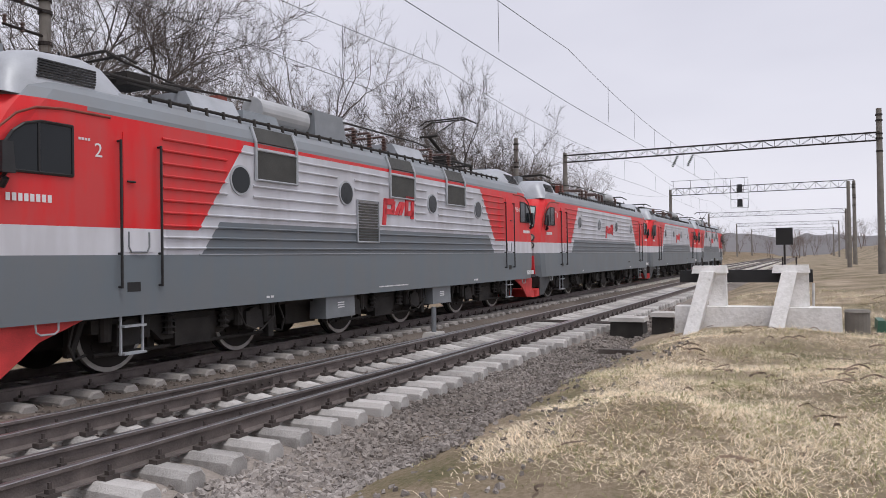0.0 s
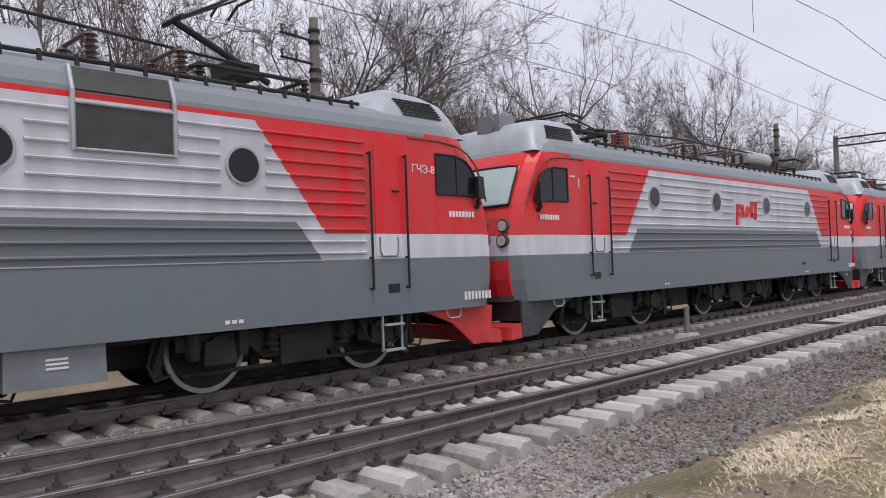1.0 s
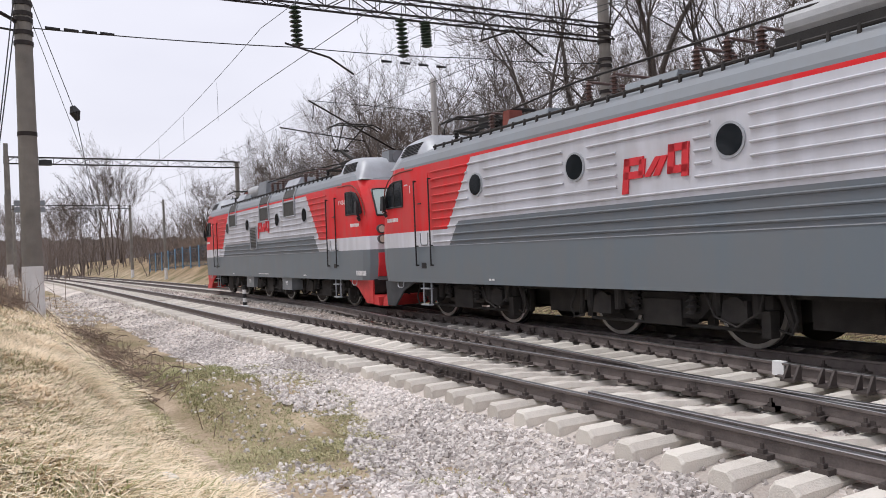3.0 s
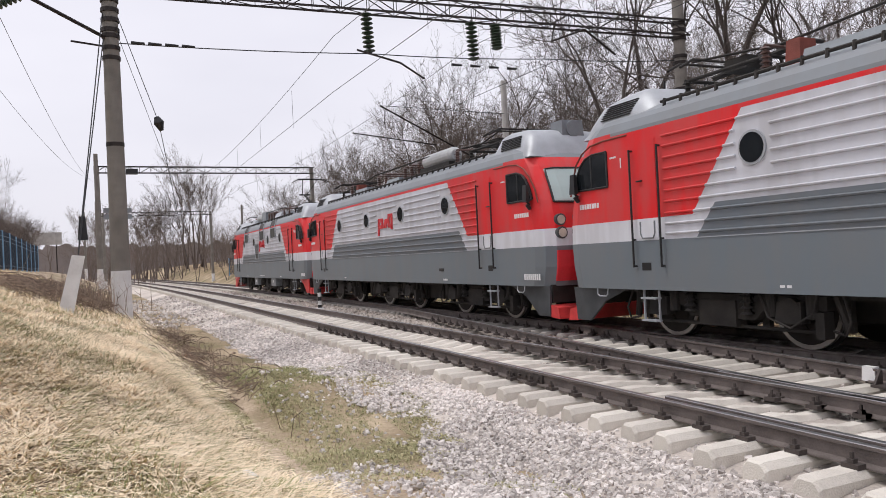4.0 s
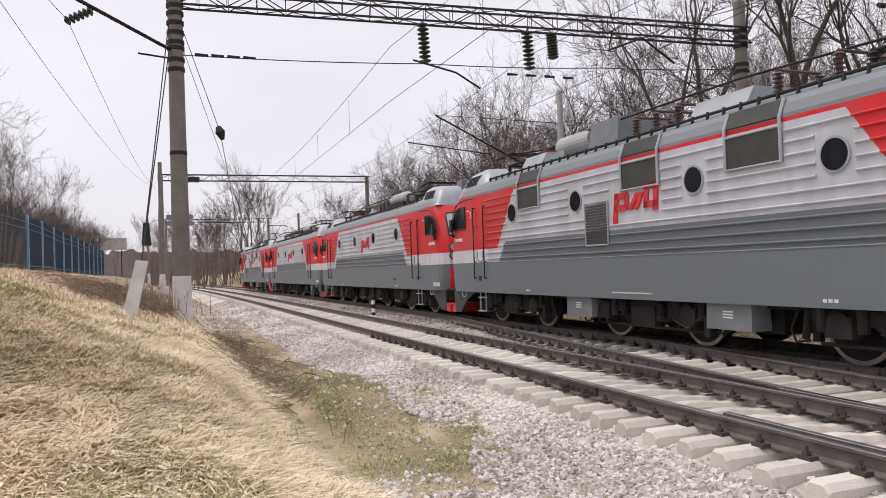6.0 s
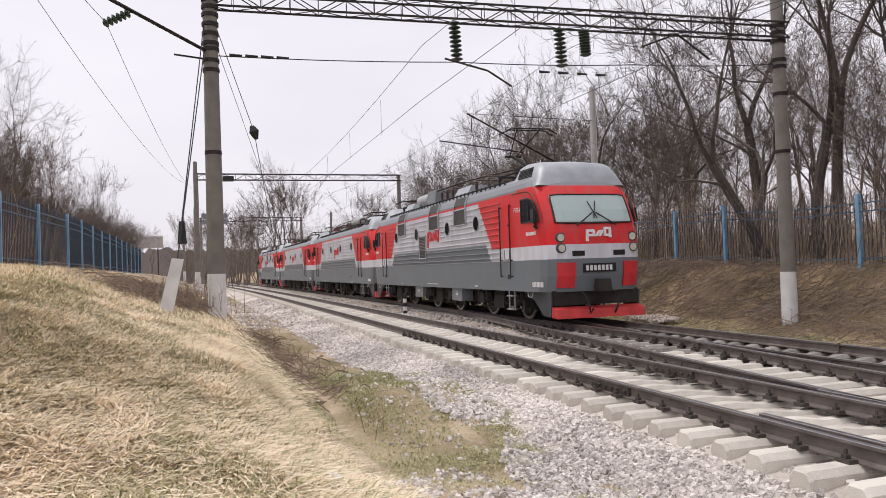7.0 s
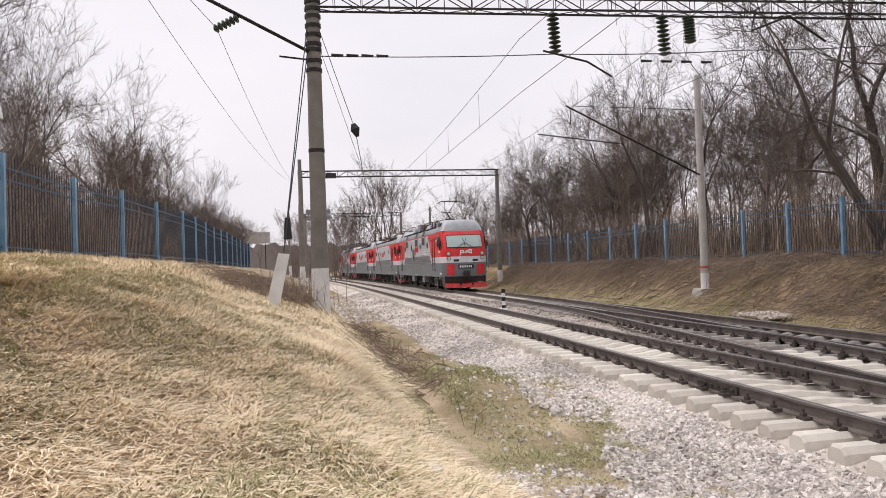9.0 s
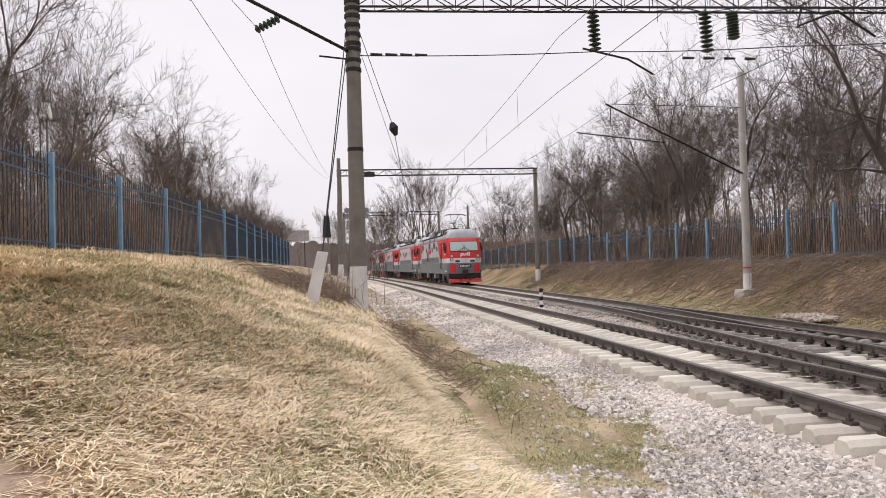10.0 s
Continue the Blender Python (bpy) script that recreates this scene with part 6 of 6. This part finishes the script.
# two old trees that lean over the far fence
plant(TREES[4], -24.0, 21.0, 1.15, label="old dark leafless tree leaning over the fence", tilt=(0.33, -0.28, 0.4))
plant(TREES[1], -22.5, 23.0, 1.3, label="tall dark leafless tree leaning slightly", tilt=(0.1, -0.14, 2.0))
for i in range(48):
    x = 30 - i * 2.4 + random.uniform(-1, 1)
    plant(random.choice(LIGHT), x, 26 + random.uniform(-3, 9) + bend(x), random.uniform(0.75, 1.2))
# thicket on the bank behind the near fence
for i in range(11):
    x = -13 - i * 4.6 + random.uniform(-1.2, 1.2)
    plant(random.choice(TREES), x, -11.5 + random.uniform(-2.5, 1.0) + i * 0.2, random.uniform(0.75, 1.0))
for i in range(75):
    x = -10 - i * 1.15 + random.uniform(-1, 1)
    plant(random.choice(LIGHT), x, -9.6 + random.uniform(-4.5, 1.4) + i * 0.03, random.uniform(0.45, 0.75))
for x, y, s in ((-150, 15, 1.3), (-152, 16.5, 1.2), (-153, 14, 1.2), (-150, 8, 0.95), (-155, 2, 0.95), (-154, 5, 1.0), (-151, 0, 0.9), (-152, 10, 1.0), (-156, -3, 0.85), (-158, 11.5, 1.0), (-157, 6.5, 0.95)):
    plant(POPLAR, x, y + 2, s, "bare_poplar", "tall narrow leafless poplar far down the line")


def far_wood():
    """Woods at both ends of the line, too far to tell one tree from the next."""
    rng = random.Random(77)
    spots = [(rng.uniform(-162, -112), rng.uniform(-14, 26), rng.uniform(0.7, 1.1)) for _ in range(75)]
    spots += [(rng.uniform(-120, -86), rng.choice((rng.uniform(-15, -7), rng.uniform(14, 30))), rng.uniform(0.5, 0.85)) for _ in range(60)]
    spots += [(x, -11 - 0.03 * x - rng.uniform(0, 22), rng.uniform(0.4, 0.75)) for x in (rng.uniform(45, 230) for _ in range(80))]
    spots += [(rng.uniform(240, 330), rng.uniform(-40, 60), rng.uniform(0.9, 1.3)) for _ in range(60)]
    spots += [(85 + i * 9, 22 + rng.uniform(0, 10), rng.uniform(0.7, 1.0)) for i in range(18)]
    shapes = []
    for pair in FAR:
        vs, fs = [], []
        for me in pair:
            o = len(vs)
            vs += [v.co[:] for v in me.vertices]
            fs += [tuple(o + i for i in p.vertices) for p in me.polygons]
        shapes.append((np.array(vs), fs))
    verts, faces = [], []
    for x, y, k in spots:
        vs, fs = rng.choice(shapes)
        a = rng.uniform(0, 6.28)
        c, d = math.cos(a) * k, math.sin(a) * k
        o = len(verts)
        q = np.column_stack((vs[:, 0] * c - vs[:, 1] * d + x, vs[:, 0] * d + vs[:, 1] * c + y, vs[:, 2] * k * 1.1 + ground_z(x, y)))
        verts += q.tolist()
        faces += [tuple(o + i for i in f) for f in fs]
    return tagged(raw("distant_wood", verts, faces, M_TWIG), "bare grey-brown woods in the distance", "woods", kind="stuff")


far_wood()


def brush():
    """Bare scrub: thin crossing twigs along the fences and banks."""
    rng = np.random.default_rng(31)
    verts, faces = [], []

    def clump(x, y, n, h, w):
        z = ground_z(x, y)
        for _ in range(n):
            a, t = rng.uniform(0, 6.28), rng.uniform(0.1, 0.9)
            px, py = x + rng.normal(0, w), y + rng.normal(0, w)
            ln = h * rng.uniform(0.5, 1.2)
            q = np.array((px + math.cos(a) * ln * t * 0.6, py + math.sin(a) * ln * t * 0.6, z + ln))
            m = np.array((px, py, z)) * 0.5 + q * 0.5 + rng.normal(0, ln * 0.06, 3)
            s = 0.006 + 0.003 * h
            o = len(verts)
            dx, dy = -math.sin(a) * s, math.cos(a) * s
            verts.extend([(px - dx, py - dy, z - 0.1), (px + dx, py + dy, z - 0.1), tuple(m + (dx * 0.7, dy * 0.7, 0)), tuple(m - (dx * 0.7, dy * 0.7, 0)), tuple(q)])
            faces.extend([(o, o + 1, o + 2, o + 3), (o + 3, o + 2, o + 4)])
            verts.extend([tuple(m - (0, 0, s)), tuple(m + (0, 0, s)), tuple(m + (rng.normal(0, ln * 0.25), rng.normal(0, ln * 0.25), ln * 0.35))])
            faces.append((o + 5, o + 6, o + 7))
    def lying(x, y, ln, rise):
        """A dead cane that arches over the ground."""
        a = rng.uniform(0, 6.28)
        pts = []
        for k in range(5):
            u = k / 4
            px, py = x + math.cos(a) * ln * u, y + math.sin(a) * ln * u
            pts.append((px, py, ground_z(px, py) + rise * math.sin(3.1 * u) + 0.02))
            a += rng.normal(0, 0.25)
        s = rng.uniform(0.005, 0.014)
        for p, q in zip(pts, pts[1:]):
            o = len(verts)
            verts.extend([(p[0], p[1], p[2] - s), (p[0], p[1], p[2] + s), (q[0], q[1], q[2] + s), (q[0], q[1], q[2] - s)])
            faces.append((o, o + 1, o + 2, o + 3))
    for _ in range(11000):
        lying(rng.uniform(-62, 2), min(rng.normal(17.6, 1.3), 19.6), rng.uniform(0.4, 1.5), rng.uniform(0.02, 0.3))
    for _ in range(450):
        lying(rng.uniform(-28, -12), rng.normal(1.9, 0.4), rng.uniform(0.2, 0.6), rng.uniform(0.02, 0.15))
    for _ in range(700):
        lying(rng.uniform(-26, -18.5), rng.normal(-0.9, 0.7), rng.uniform(0.4, 1.2), rng.uniform(0.05, 0.35))
    for _ in range(220):
        lying(rng.uniform(4, 22), rng.uniform(-5.5, 2.5), rng.uniform(0.1, 0.35), rng.uniform(0.01, 0.06))
    for _ in range(900):
        lying(rng.uniform(7, 26), rng.normal(-4.2, 0.8), rng.uniform(0.4, 1.3), rng.uniform(0.1, 0.6))
    for _ in range(420):
        x = rng.uniform(24, 160)
        clump(x, -7.5 - 0.02 * x - abs(rng.normal(0, 5)), 22, rng.uniform(0.6, 2.2), 0.7)
    for _ in range(700):
        x = rng.uniform(-110, 60)
        clump(x, rng.uniform(19.8, 25) + bend(x), 26, rng.uniform(1.5, 4.0), 0.7)
    for _ in range(700):
        clump(rng.uniform(-60, 2), rng.uniform(15.6, 19.4), 8, rng.uniform(0.15, 0.5), 0.45)
    for _ in range(480):
        x = rng.uniform(-85, -9)
        clump(x, rng.uniform(-11.5, -6.9), 28, rng.uniform(1.0, 3.6), 0.6)
    for _ in range(26):
        clump(rng.uniform(-24, -18), rng.uniform(-1.5, 0.2), 14, 0.7, 0.4)
    for _ in range(30):
        clump(rng.uniform(-30, -9.5), rng.uniform(1.7, 2.5), 10, 0.4, 0.25)
    for _ in range(40):
        clump(rng.uniform(9, 26), rng.uniform(-5, -2.4), 12, 0.6, 0.4)
    return tagged(raw("bare_scrub", verts, faces, M_BRUSH), "brown leafless scrub and brambles", "scrub", kind="stuff")


brush()


def far_ridge(name, pts, h, material, seed):
    """A wooded rise at the horizon; the haze over it is put into its colour."""
    verts, faces = [], []
    for i, (x, y) in enumerate(pts):
        t = h * (0.75 + 0.25 * noise.noise((x * 0.02 + y * 0.03, seed, 0)) + 0.1 * noise.noise((i * 3.7, seed, 4)) + 0.12 * noise.noise((i * 0.31, seed, 4)))
        verts += [(x, y, -3), (x, y, t)]
    faces = [(2 * i, 2 * i + 2, 2 * i + 3, 2 * i + 1) for i in range(len(pts) - 1)]
    return tagged(raw(name, verts, faces, material), "hazy brown wooded rise in the distance", "backdrop", kind="structure")


far_ridge("backdrop", [(-230 + 40 * math.cos(0.0075 * i), -160 + i) for i in range(360)], 11, M_FAR, 2)
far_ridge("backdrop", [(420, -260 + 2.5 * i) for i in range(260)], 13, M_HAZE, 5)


def motions():
    # where the gap behind the first locomotive is, in metres along the line
    run = [(0, 26.4), (0.5, 18.65), (1, 10.95), (1.5, 3.4), (2, -4.45), (2.5, -11.9), (3, -19.55), (4.5, -42.85), (5, -50.6), (5.5, -58.3),
           (7, -81.8), (7.5, -89.3), (8, -96.6), (9, -111.0), (10, -125.2)]
    pitch_len = 21.2
    for k, loco in enumerate((loco_a, loco_b, loco_c, loco_d)):
        rows = []
        for t, s in run:
            x = s + pitch_len * (k - 0.5)
            slope = -(x + 40) / 2000 if x < -40 else 0.0
            rows.append((t, pose(x, L_MID + bend(x), 0, 0, 0, math.degrees(math.atan(slope)))))
        walk(loco, rows)
        for bogie_ in [o for o in loco.children if o.name.startswith("bogie")]:
            for w in bogie_.children:
                px, py, pz = w.location
                walk(w, [(f / FPS, pose(px, py, pz, 0, math.degrees(interp(f / FPS, run) / 0.6), 0)) for f in range(301)])


motions()
